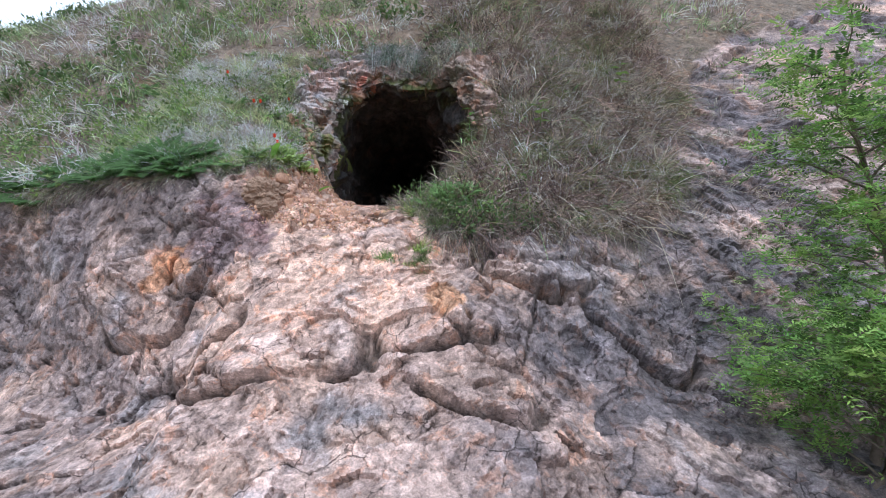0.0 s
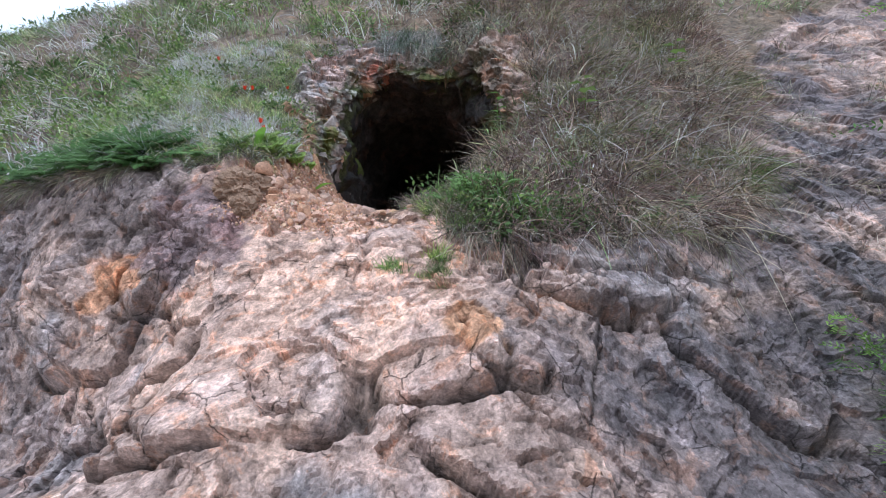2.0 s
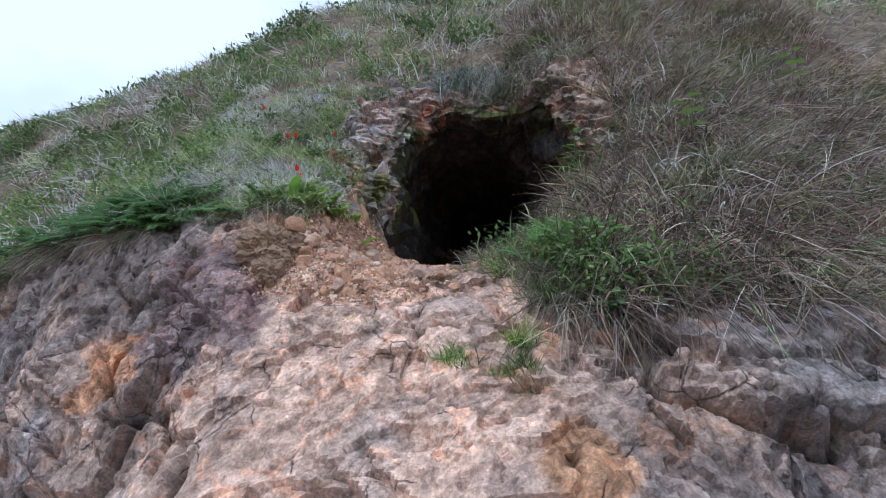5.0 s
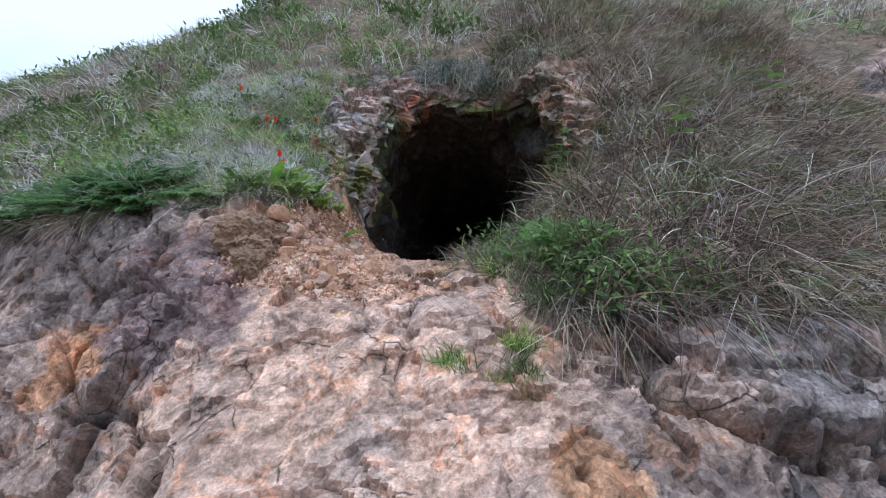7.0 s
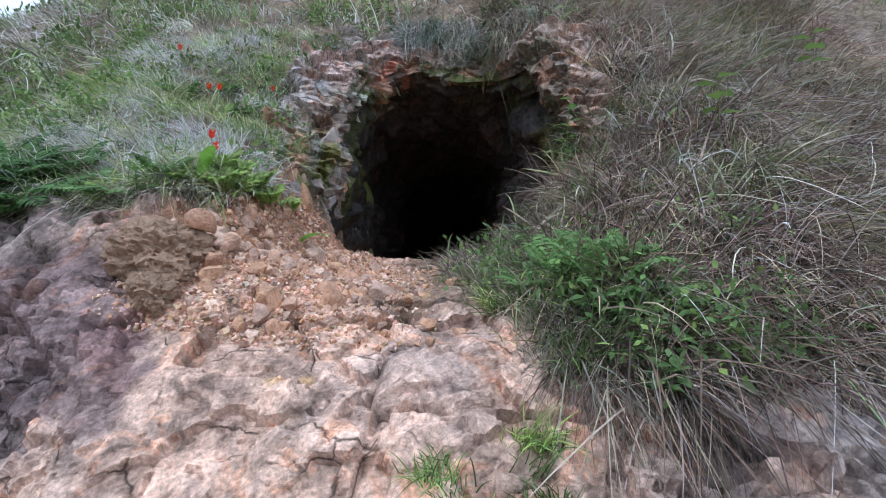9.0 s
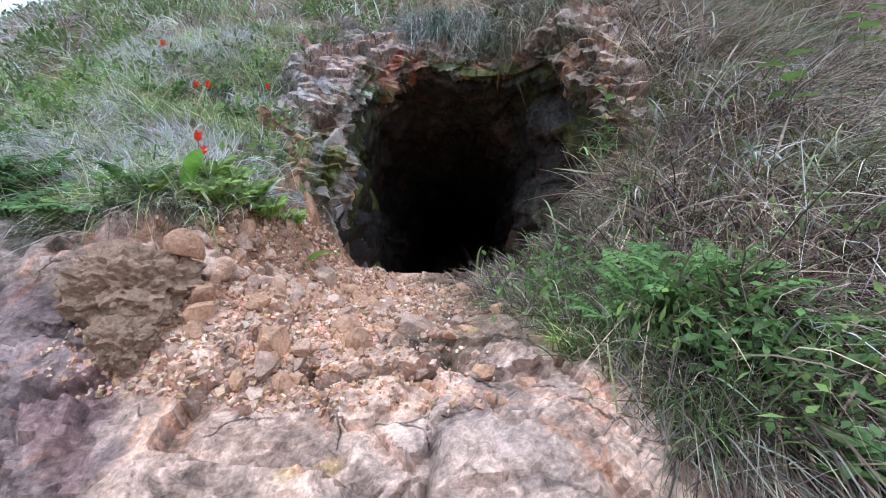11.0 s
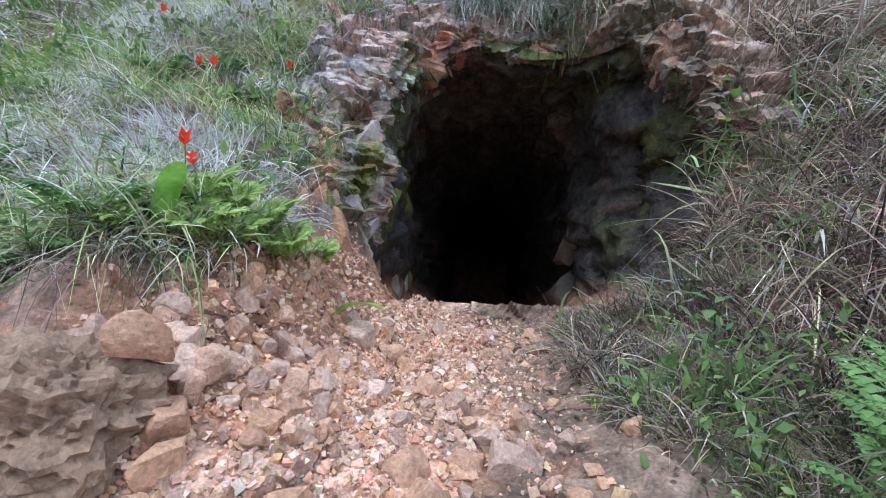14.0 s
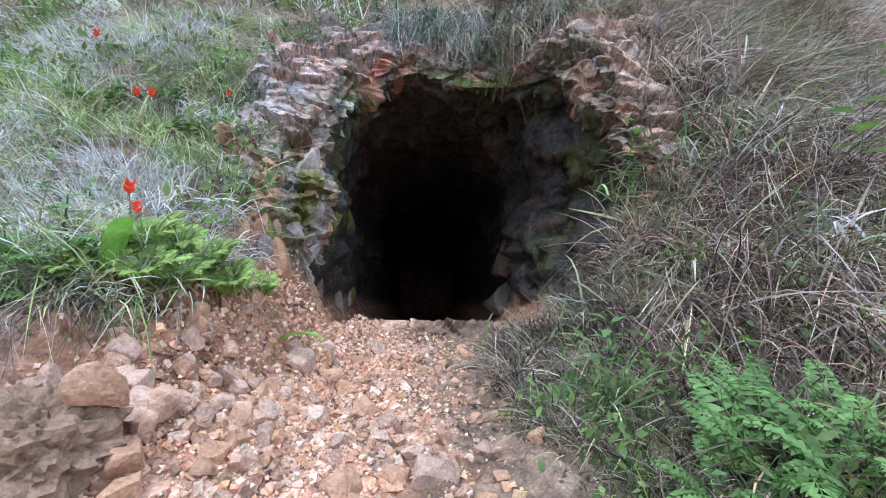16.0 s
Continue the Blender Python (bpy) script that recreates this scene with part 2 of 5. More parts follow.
def hill(x, v):
    """World points of the finished hillside, and its turf mask."""
    h = base_height(x, v)
    p = to_world(x, v, h)
    wob = fbm(p * 3.1, 3, 5)
    turf = turf_mask(p, x, v, wob)
    warp = np.stack([fbm(p * 1.7, 3, 40), fbm(p * 1.7, 3, 50), fbm(p * 1.7, 3, 60)], 1)
    q = p + 0.10 * warp
    l1, e1 = blocks(q * np.array([1.2, 1.2, 1.6]), 11)
    l2, e2 = blocks(q * np.array([4.4, 4.4, 6.4]) + 3.3, 23)
    l3, e3 = blocks(q * np.array([13.0, 13.0, 17.0]) + 7.7, 31)
    some = smooth(-0.1, 0.25, fbm(p * 1.3 + 8, 3, 66))
    rough = smooth(-0.25, 0.3, fbm(p * 1.5 + 21, 3, 68))
    rock = 0.042 * l1 + (0.016 + 0.018 * rough) * l2 + (0.006 + 0.009 * rough) * l3 - 0.06 * some * np.exp(-e1 / 0.02) - 0.022 * some * np.exp(-e2 / 0.04) + 0.05 * fbm(p * 1.6, 2, 70) + 0.007 * fbm(p * 22, 3, 75)
    rock = rock + ledges(p, 0.35 * p[:, 0] + 0.94 * p[:, 2], 3.1, 0.06 * smooth(-0.05, 0.3, fbm(p * 1.4 + 31, 3, 71)), warp, 72)
    rock = rock + ledges(p, 0.6 * p[:, 0] + 0.8 * p[:, 2], 3.7, 0.10 * smooth(0.7, 2.2, x) * smooth(-0.3, 0.25, fbm(p * 1.6 + 5, 3, 73)), warp, 74)
    raised, seam = slabs(p, x, v)
    rock = rock + raised
    soil = 0.10 * fbm(p * 1.1, 4, 80) + 0.03 * fbm(p * 6, 3, 85) + 0.008 * fbm(p * 25, 2, 87)
    path = np.exp(-(((x + 0.98) / 0.5) ** 4 + ((v - 5.9) / 0.9) ** 4))
    d = rock * (1 - turf) * (1 - 0.6 * path) + soil * turf + 0.02 * fbm(p * 9, 3, 90) * path
    near = smooth(0.7, 2.4, v)
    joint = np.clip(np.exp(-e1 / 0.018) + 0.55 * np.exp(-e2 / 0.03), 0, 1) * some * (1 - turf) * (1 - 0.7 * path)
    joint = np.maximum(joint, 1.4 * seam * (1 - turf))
    return to_world(x, v, h + d * near), turf, path, joint, np.clip(1 + 0.10 * l1 + 0.14 * l2 + 0.10 * l3, 0.55, 1.5)


# ---- mesh helpers ----
def mesh_arrays(name, verts, faces, mat, colours=None, flat=False, loops=4):
    """A mesh object from arrays: verts (n, 3), faces (m, loops) or a list of such arrays; colours by vertex."""
    groups = faces if isinstance(faces, list) else [faces]
    me = bpy.data.meshes.new(name)
    me.vertices.add(len(verts))
    me.vertices.foreach_set("co", np.asarray(verts, np.float32).ravel())
    flat_loops = np.concatenate([g.ravel() for g in groups]).astype(np.int32)
    sizes = np.concatenate([np.full(len(g), g.shape[1]) for g in groups]).astype(np.int32)
    me.loops.add(len(flat_loops))
    me.loops.foreach_set("vertex_index", flat_loops)
    me.polygons.add(len(sizes))
    me.polygons.foreach_set("loop_start", np.concatenate([[0], np.cumsum(sizes)[:-1]]).astype(np.int32))
    me.polygons.foreach_set("use_smooth", np.full(len(sizes), not flat))
    if colours is not None:
        layer = me.color_attributes.new("tone", "FLOAT_COLOR", "POINT")
        layer.data.foreach_set("color", np.concatenate([colours, np.ones((len(colours), 1))], 1).astype(np.float32).ravel())
    me.update(calc_edges=True)
    me.materials.append(mat)
    return new(name, me)


# ---- materials ----
def material(name, rough=0.9):
    m = bpy.data.materials.new(name)
    m.use_nodes = True
    n, l = m.node_tree.nodes, m.node_tree.links
    b = n["Principled BSDF"]
    b.inputs["Roughness"].default_value = rough
    b.inputs["Specular IOR Level"].default_value = 0.25
    return m, n, l, b


def toned(name, rough=0.9, scale=18.0, vary=0.35, bump=0.3, fine=90.0, through_light=0.0):
    """A surface whose mineral or leaf colour is carried by the mesh, broken up by grain at two scales."""
    m, n, l, b = material(name, rough)
    col = n.new("ShaderNodeVertexColor")
    col.layer_name = "tone"
    geo = n.new("ShaderNodeNewGeometry")
    n1, n2 = n.new("ShaderNodeTexNoise"), n.new("ShaderNodeTexNoise")
    n1.inputs["Scale"].default_value, n1.inputs["Detail"].default_value = scale, 8
    n2.inputs["Scale"].default_value, n2.inputs["Detail"].default_value = fine, 4
    l.new(geo.outputs["Position"], n1.inputs["Vector"])
    l.new(geo.outputs["Position"], n2.inputs["Vector"])
    add = n.new("ShaderNodeMath")
    add.operation = "ADD"
    l.new(n1.outputs["Fac"], add.inputs[0])
    l.new(n2.outputs["Fac"], add.inputs[1])
    rng = n.new("ShaderNodeMapRange")
    rng.inputs["From Min"].default_value, rng.inputs["From Max"].default_value = 0.7, 1.3
    rng.inputs["To Min"].default_value, rng.inputs["To Max"].default_value = 1 - vary, 1 + vary
    l.new(add.outputs[0], rng.inputs["Value"])
    mul = n.new("ShaderNodeVectorMath")
    mul.operation = "SCALE"
    l.new(col.outputs["Color"], mul.inputs[0])
    l.new(rng.outputs[0], mul.inputs["Scale"])
    l.new(mul.outputs["Vector"], b.inputs["Base Color"])
    if bump:
        bp = n.new("ShaderNodeBump")
        bp.inputs["Strength"].default_value, bp.inputs["Distance"].default_value = bump, 0.02
        l.new(add.outputs[0], bp.inputs["Height"])
        l.new(bp.outputs["Normal"], b.inputs["Normal"])
    if through_light:
        tr, mix = n.new("ShaderNodeBsdfTranslucent"), n.new("ShaderNodeMixShader")
        mix.inputs["Fac"].default_value = through_light
        l.new(mul.outputs["Vector"], tr.inputs["Color"])
        l.new(b.outputs["BSDF"], mix.inputs[1])
        l.new(tr.outputs["BSDF"], mix.inputs[2])
        l.new(mix.outputs["Shader"], n["Material Output"].inputs["Surface"])
    return m


def rock_material(name):
    """Broken rock: the mineral tone of the mesh, mottled with pale and dark grains, fine cracks and a rough relief."""
    m, n, l, b = material(name, 0.86)
    col, geo = n.new("ShaderNodeVertexColor"), n.new("ShaderNodeNewGeometry")
    col.layer_name = "tone"

    def noise_tex(scale, detail=8, rough=0.62, twist=0.0):
        t = n.new("ShaderNodeTexNoise")
        t.inputs["Scale"].default_value, t.inputs["Detail"].default_value = scale, detail
        t.inputs["Roughness"].default_value, t.inputs["Distortion"].default_value = rough, twist
        l.new(geo.outputs["Position"], t.inputs["Vector"])
        return t

    def ramp(source, *stops):
        r = n.new("ShaderNodeValToRGB")
        while len(r.color_ramp.elements) < len(stops):
            r.color_ramp.elements.new(0.5)
        for e, (at, value) in zip(r.color_ramp.elements, stops):
            e.position, e.color = at, (value, value, value, 1) if not isinstance(value, tuple) else (*value, 1)
        l.new(source, r.inputs["Fac"])
        return r.outputs["Color"]

    def blend(kind, fac, a, c):
        x = n.new("ShaderNodeMixRGB")
        x.blend_type = kind
        if isinstance(fac, float):
            x.inputs["Fac"].default_value = fac
        else:
            l.new(fac, x.inputs["Fac"])
        l.new(a, x.inputs[1])
        if isinstance(c, tuple):
            x.inputs[2].default_value = (*c, 1)
        else:
            l.new(c, x.inputs[2])
        return x.outputs["Color"]

    broad, mid, grain = noise_tex(2.2, 6, 0.6, 0.8), noise_tex(8, 9, 0.7, 0.8), noise_tex(70, 6, 0.7)
    tint, flecks = noise_tex(3.1, 8, 0.68, 1.6), noise_tex(21, 8, 0.72, 0.6)
    warp = n.new("ShaderNodeVectorMath")
    warp.operation = "MULTIPLY_ADD"
    l.new(mid.outputs["Color"], warp.inputs[0])
    warp.inputs[1].default_value = (0.07, 0.07, 0.07)
    l.new(geo.outputs["Position"], warp.inputs[2])

    def vec(kind, a, c):
        x = n.new("ShaderNodeVectorMath")
        x.operation = kind
        for k, source in enumerate((a, c)):
            if isinstance(source, tuple):
                x.inputs[k].default_value = source
            else:
                l.new(source, x.inputs[k])
        return x

    def chips(scale, source):
        """Flat chipped facets, each with a tilt of its own."""
        v = n.new("ShaderNodeTexVoronoi")
        v.inputs["Scale"].default_value = scale
        l.new(source, v.inputs["Vector"])
        tilt = vec("SUBTRACT", v.outputs["Color"], (0.5, 0.5, 0.5)).outputs["Vector"]
        off = vec("SUBTRACT", source, v.outputs["Position"]).outputs["Vector"]
        return vec("DOT_PRODUCT", tilt, off).outputs["Value"], v.outputs["Color"]

    # mineral colour
    c = blend("MIX", ramp(tint.outputs["Fac"], (0.55, 0.0), (0.60, 0.45)), col.outputs["Color"], blend("MULTIPLY", 1.0, col.outputs["Color"], (1.45, 1.0, 0.72)))
    c = blend("MIX", ramp(tint.outputs["Fac"], (0.38, 0.55), (0.43, 0.0)), c, blend("MULTIPLY", 1.0, col.outputs["Color"], (0.62, 0.64, 0.70)))
    c = blend("MIX", ramp(broad.outputs["Fac"], (0.54, 0.0), (0.60, 0.4)), c, blend("MULTIPLY", 1.0, col.outputs["Color"], (1.25, 1.3, 1.4)))
    c = blend("MULTIPLY", 1.0, c, ramp(mid.outputs["Fac"], (0.30, 0.32), (0.44, 0.84), (0.56, 1.13), (0.70, 1.6)))
    c = blend("MULTIPLY", 1.0, c, ramp(flecks.outputs["Fac"], (0.28, 0.25), (0.42, 0.84), (0.58, 1.12), (0.72, 1.7)))
    c = blend("MULTIPLY", 1.0, c, ramp(grain.outputs["Fac"], (0.28, 0.6), (0.5, 1.0), (0.70, 1.4)))
    facet_a, own_a = chips(6.0, warp.outputs["Vector"])
    facet_b, own_b = chips(19.0, warp.outputs["Vector"])
    c = blend("MULTIPLY", 0.5, c, ramp(own_a, (0.0, 0.6), (1.0, 1.4)))
    c = blend("MULTIPLY", 0.4, c, ramp(own_b, (0.0, 0.6), (1.0, 1.4)))
    # hairline cracks, here and there
    v = n.new("ShaderNodeTexVoronoi")
    v.feature = "DISTANCE_TO_EDGE"
    v.inputs["Scale"].default_value = 3.4
    l.new(warp.outputs["Vector"], v.inputs["Vector"])
    hair = blend("MIX", ramp(broad.outputs["Fac"], (0.5, 0.0), (0.54, 1.0)), ramp(broad.outputs["Fac"], (0.0, 1.0), (1.0, 1.0)), ramp(v.outputs["Distance"], (0.0, 0.0), (0.016, 1.0)))
    c = blend("MULTIPLY", 0.6, c, hair)
    l.new(c, b.inputs["Base Color"])

    def add(a, k, d):
        x = n.new("ShaderNodeMath")
        x.operation = "MULTIPLY_ADD"
        l.new(a, x.inputs[0])
        x.inputs[1].default_value = k
        if d is not None:
            l.new(d, x.inputs[2])
        else:
            x.inputs[2].default_value = 0.0
        return x.outputs[0]

    height = add(grain.outputs["Fac"], 0.10, add(hair, 0.25, add(facet_b, 11.0, add(facet_a, 9.0, add(flecks.outputs["Fac"], 0.3, None)))))
    bp = n.new("ShaderNodeBump")
    bp.inputs["Strength"].default_value, bp.inputs["Distance"].default_value = 1.0, 0.045
    l.new(height, bp.inputs["Height"])
    l.new(bp.outputs["Normal"], b.inputs["Normal"])
    return m


ROCK = rock_material("broken_rock")
STONE = toned("loose_stone", 0.9, 20.0, 0.35, 0.4, 120.0)
TURFY = toned("grass_blades", 0.75, 3.0, 0.3, 0.0, 40.0, 0.3)
LEAFY = toned("green_leaves", 0.6, 14.0, 0.25, 0.0, 60.0, 0.35)
BARK = toned("grey_brown_bark", 0.9, 30.0, 0.3, 0.4, 150.0)


def mixc(a, b, t):
    return a + (np.asarray(b, float) - a) * t[:, None]


# ---- the hillside mesh ----
def span(*stops):
    """Positions with a chosen spacing in each stretch: start, (end, step), ..."""
    out = [np.array([stops[0]])]
    here = stops[0]
    for end, step in stops[1:]:
        n = max(2, round((end - here) / step))
        out.append(np.linspace(here, end, n + 1)[1:])
        here = end
    return np.concatenate(out)


GX = span(-16.0, (-6.0, 0.12), (-3.6, 0.035), (2.4, 0.017), (4.5, 0.04), (14.0, 0.15))
GV = span(0.6, (2.2, 0.1), (6.9, 0.017), (9.6, 0.026), (15.0, 0.07), (29.5, 0.3))

def build_hill():
    X, V = np.meshgrid(GX, GV, indexing="ij")
    x, v = X.ravel(), V.ravel()
    p, turf, path, joint, facet = hill(x, v)
    nx, nv = len(GX), len(GV)
    idx = np.arange(nx * nv).reshape(nx, nv)
    quads = np.stack([idx[:-1, :-1], idx[1:, :-1], idx[1:, 1:], idx[:-1, 1:]], -1).reshape(-1, 4)
    # open the mouth
    mid = p[quads].mean(1)
    dx, dz = mid[:, 0] - MOUTH_X, mid[:, 2] - MOUTH_Z
    ang = np.arctan2(dz, dx)
    inside = (np.hypot(dx, dz) < mouth_rim(ang)) & (mid[:, 1] > 6.4) & (mid[:, 2] > 2.72) & (mid[:, 1] < 8.6)
    quads = quads[~inside]
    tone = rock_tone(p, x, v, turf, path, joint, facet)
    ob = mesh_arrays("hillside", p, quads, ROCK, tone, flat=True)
    return tagged(ob, "steep broken rock slope, pinkish tan and grey, turf above", "hillside", kind="structure"), p, turf, path, x, v


def rock_tone(p, x, v, turf, path, joint, facet):
    w = p + 0.22 * np.stack([fbm(p * 2.6, 3, 101), fbm(p * 2.6, 3, 104), fbm(p * 2.6, 3, 107)], 1)
    c = np.tile(np.array([0.38, 0.275, 0.23]), (len(p), 1))
    blotch = fbm(p * 1.6, 4, 110)
    c = mixc(c, (0.27, 0.235, 0.225), smooth(-0.05, 0.35, blotch))
    c = mixc(c, (0.44, 0.31, 0.245), smooth(0.0, 0.4, fbm(p * 2.2 + 9, 4, 115)))
    # grey to both sides, warm tan down the middle
    mid = np.exp(-((w[:, 0] + 0.9 + 0.15 * (v - 5)) / 1.15) ** 2)
    c = mixc(c, (0.60, 0.40, 0.30), 0.9 * mid * smooth(2.6, 4.2, v) * smooth(-0.5, 0.3, fbm(p * 2.0 + 3, 4, 119) + 0.2))
    c = mixc(c, (0.12, 0.105, 0.108), 0.92 * smooth(-0.1, 0.8, w[:, 0]) * smooth(-0.5, 0.2, fbm(p * 1.8, 4, 123)))
    c = mixc(c, (0.165, 0.135, 0.13), 0.85 * smooth(-1.5, -2.6, w[:, 0]) * smooth(-0.4, 0.2, fbm(p * 1.9, 4, 127)))
    fine = fbm(p * 8, 3, 129)

    def spot(cx, cy, cz, r):
        d = ((w - np.array([cx, cy, cz])) ** 2).sum(1)
        return smooth(0.30, 0.55, np.exp(-d / (r * r)) + 0.12 * fine)
    c = mixc(c, (0.50, 0.25, 0.13), np.clip(1.5 * spot(-2.38, 4.36, 1.74, 0.24), 0, 0.78))
    c = mixc(c, (0.46, 0.24, 0.12), np.clip(1.2 * spot(0.1, 3.7, 1.45, 0.2), 0, 0.75))
    c = mixc(c, (0.48, 0.25, 0.12), np.clip(1.2 * spot(0.5, 4.2, 1.66, 0.09), 0, 0.8))
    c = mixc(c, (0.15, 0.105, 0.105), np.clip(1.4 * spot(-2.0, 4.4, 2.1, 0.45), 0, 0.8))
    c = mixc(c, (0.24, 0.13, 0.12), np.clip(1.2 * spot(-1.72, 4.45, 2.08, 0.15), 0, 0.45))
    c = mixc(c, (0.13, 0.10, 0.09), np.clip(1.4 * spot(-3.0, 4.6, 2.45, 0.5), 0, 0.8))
    c = mixc(c, (0.46, 0.29, 0.13), np.clip(1.3 * spot(-0.95, 4.42, 1.93, 0.06), 0, 0.7))
    band = fbm(np.stack([0.8 * p[:, 0] - 0.6 * p[:, 2], p[:, 1], 4.0 * (0.6 * p[:, 0] + 0.8 * p[:, 2])], 1), 4, 131)
    c = mixc(c, (0.33, 0.25, 0.21), 0.8 * smooth(2.2, 3.4, w[:, 0]) * smooth(0.0, 0.3, band))
    c = mixc(c, (0.12, 0.105, 0.105), 0.8 * smooth(2.2, 3.4, w[:, 0]) * smooth(-0.05, -0.35, band))
    # each block has its own tone; shade in the cracks is painted dark into the joints
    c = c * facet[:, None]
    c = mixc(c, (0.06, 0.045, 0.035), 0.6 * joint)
    # the earth bank beside the path, and trodden earth at its other side
    c = mixc(c, (0.30, 0.155, 0.09), 0.9 * (1 - turf) * smooth(-1.32, -1.5, w[:, 0]) * smooth(-2.2, -1.9, w[:, 0]) * smooth(4.95, 5.1, v + 0.3 * fbm(p * 4, 2, 133)) * smooth(7.0, 6.4, v))
    # scree on the path: rusty soil
    c = mixc(c, (0.44, 0.25, 0.16), 0.85 * path * smooth(5.2, 5.6, v))
    c = mixc(c, (0.18, 0.125, 0.088), 0.9 * (1 - turf) * smooth(-1.05, -0.8, w[:, 0]) * smooth(0.0, -0.2, w[:, 0]) * smooth(4.85, 5.1, v) * smooth(9.0, 8.0, v))
    # round the mouth: grey and pink rock, darker and greener near the rim
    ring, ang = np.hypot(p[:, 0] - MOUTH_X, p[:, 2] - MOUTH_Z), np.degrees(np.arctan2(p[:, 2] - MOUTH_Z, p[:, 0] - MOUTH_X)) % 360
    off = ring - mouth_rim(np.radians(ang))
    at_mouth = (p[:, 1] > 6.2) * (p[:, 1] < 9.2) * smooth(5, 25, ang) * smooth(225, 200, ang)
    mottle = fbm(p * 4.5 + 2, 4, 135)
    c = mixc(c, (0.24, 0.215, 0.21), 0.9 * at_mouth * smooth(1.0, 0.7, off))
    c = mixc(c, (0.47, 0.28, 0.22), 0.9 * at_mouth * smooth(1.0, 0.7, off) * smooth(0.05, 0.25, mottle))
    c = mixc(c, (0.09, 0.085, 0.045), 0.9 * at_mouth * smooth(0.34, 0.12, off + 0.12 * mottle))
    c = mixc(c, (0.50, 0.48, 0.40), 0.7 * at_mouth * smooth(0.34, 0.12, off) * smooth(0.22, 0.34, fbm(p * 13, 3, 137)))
    # turf soil
    c = mixc(c, (0.15, 0.115, 0.08), 0.9 * turf)
    return np.clip(c * (1.22 + 0.36 * fbm(p * 7, 3, 140))[:, None], 0.01, 0.9)


HILL, HP, HTURF, HPATH, HX, HV = build_hill()


# ---- the adit behind the mouth ----
def build_adit():
    turns = np.linspace(0, 2 * math.pi, 180, endpoint=False)
    r = mouth_rim(turns)
    rim_x, rim_z = MOUTH_X + r * np.cos(turns), MOUTH_Z + r * np.sin(turns)
    # where the rim meets the slope
    lo, hi = np.full(len(turns), 5.5), np.full(len(turns), 9.5)
    for _ in range(30):
        mid = (lo + hi) / 2
        over = (rim_z - mid) / ROOT2 > base_height(rim_x, (mid + rim_z) / ROOT2)
        lo, hi = np.where(over, mid, lo), np.where(over, hi, mid)
    rim_y = np.maximum((lo + hi) / 2, 6.35)
    # inner gallery outline
    gx, gz, gw, gt, gb = -0.98, 3.6, 0.93, 1.12, 1.2
    c, s = np.cos(turns), np.sin(turns)
    ring = 1 / (np.abs(c / gw) ** 3 + np.abs(s / np.where(s > 0, gt, gb)) ** 3) ** (1 / 3)
    in_x, in_z = gx + ring * c, gz + ring * s
    verts = []
    lengths = np.concatenate([[-0.02, 0.03], np.linspace(0.1, 2.4, 34), np.linspace(2.55, 12.0, 60)])
    for n, d in enumerate(lengths):
        t = smooth(0.1, 2.3, np.full(len(turns), d))
        grow = 1.10 if n == 0 else 1.03 if n == 1 else 1.0
        ox, oz = MOUTH_X + (rim_x - MOUTH_X) * grow, MOUTH_Z + (rim_z - MOUTH_Z) * grow
        xx, zz = ox + (in_x - ox) * t, oz + (in_z - oz) * t
        depth = rim_y + (9.1 - rim_y) * np.clip(d / 2.4, 0, 1) if d <= 2.4 else np.full(len(turns), 9.1 + (d - 2.4))
        if d > 2.4:
            xx = xx - 0.05 * (d - 2.4)
        zz = np.maximum(zz, 2.36)
        yy = depth + (0.06 if n == 0 else 0)
        verts.append(np.stack([xx, yy, zz], 1))
    p = np.concatenate(verts)
    mid = np.stack([np.full(len(p), -0.9), p[:, 1], np.full(len(p), 3.5)], 1)
    out = p - mid
    out[:, 1] = 0
    out /= np.linalg.norm(out, axis=1)[:, None]
    l1, e1 = blocks(p * 2.3, 211)
    l2, e2 = blocks(p * 6.5, 223)
    level = 0.10 * l1 + 0.035 * l2 - 0.03 * np.exp(-e1 / 0.04) + 0.04 * fbm(p * 4, 4, 230)
    lift = smooth(2.75, 2.95, p[:, 2]) * 0.85 + 0.15
    first = np.repeat(lengths, len(turns)) < 0.0
    p = p - out * (level * lift * ~first)[:, None]
    nr, nt = len(lengths), len(turns)
    idx = np.arange(nr * nt).reshape(nr, nt)
    nxt = np.roll(idx, -1, 1)
    quads = np.stack([idx[:-1], idx[1:], nxt[1:], nxt[:-1]], -1).reshape(-1, 4)
    quads = np.concatenate([quads, np.stack([idx[-1, :89], idx[-1, 1:90], idx[-1, 178:89:-1], np.roll(idx[-1], -1)[178:89:-1]], -1)])
    # the tunnel's shade is put into the rock tone, far darker than outside
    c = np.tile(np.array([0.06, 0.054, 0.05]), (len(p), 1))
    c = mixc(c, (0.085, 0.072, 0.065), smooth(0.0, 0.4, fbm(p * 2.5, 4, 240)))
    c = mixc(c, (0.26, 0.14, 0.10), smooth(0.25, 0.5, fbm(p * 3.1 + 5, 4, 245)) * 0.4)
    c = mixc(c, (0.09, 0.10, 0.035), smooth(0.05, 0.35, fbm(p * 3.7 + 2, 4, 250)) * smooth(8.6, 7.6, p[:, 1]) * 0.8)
    c = mixc(c, (0.42, 0.25, 0.16), smooth(2.95, 2.75, p[:, 2]))
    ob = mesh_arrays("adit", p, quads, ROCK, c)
    return tagged(ob, "dark rough-hewn mine tunnel running into the rock", "tunnel", kind="structure")


build_adit()


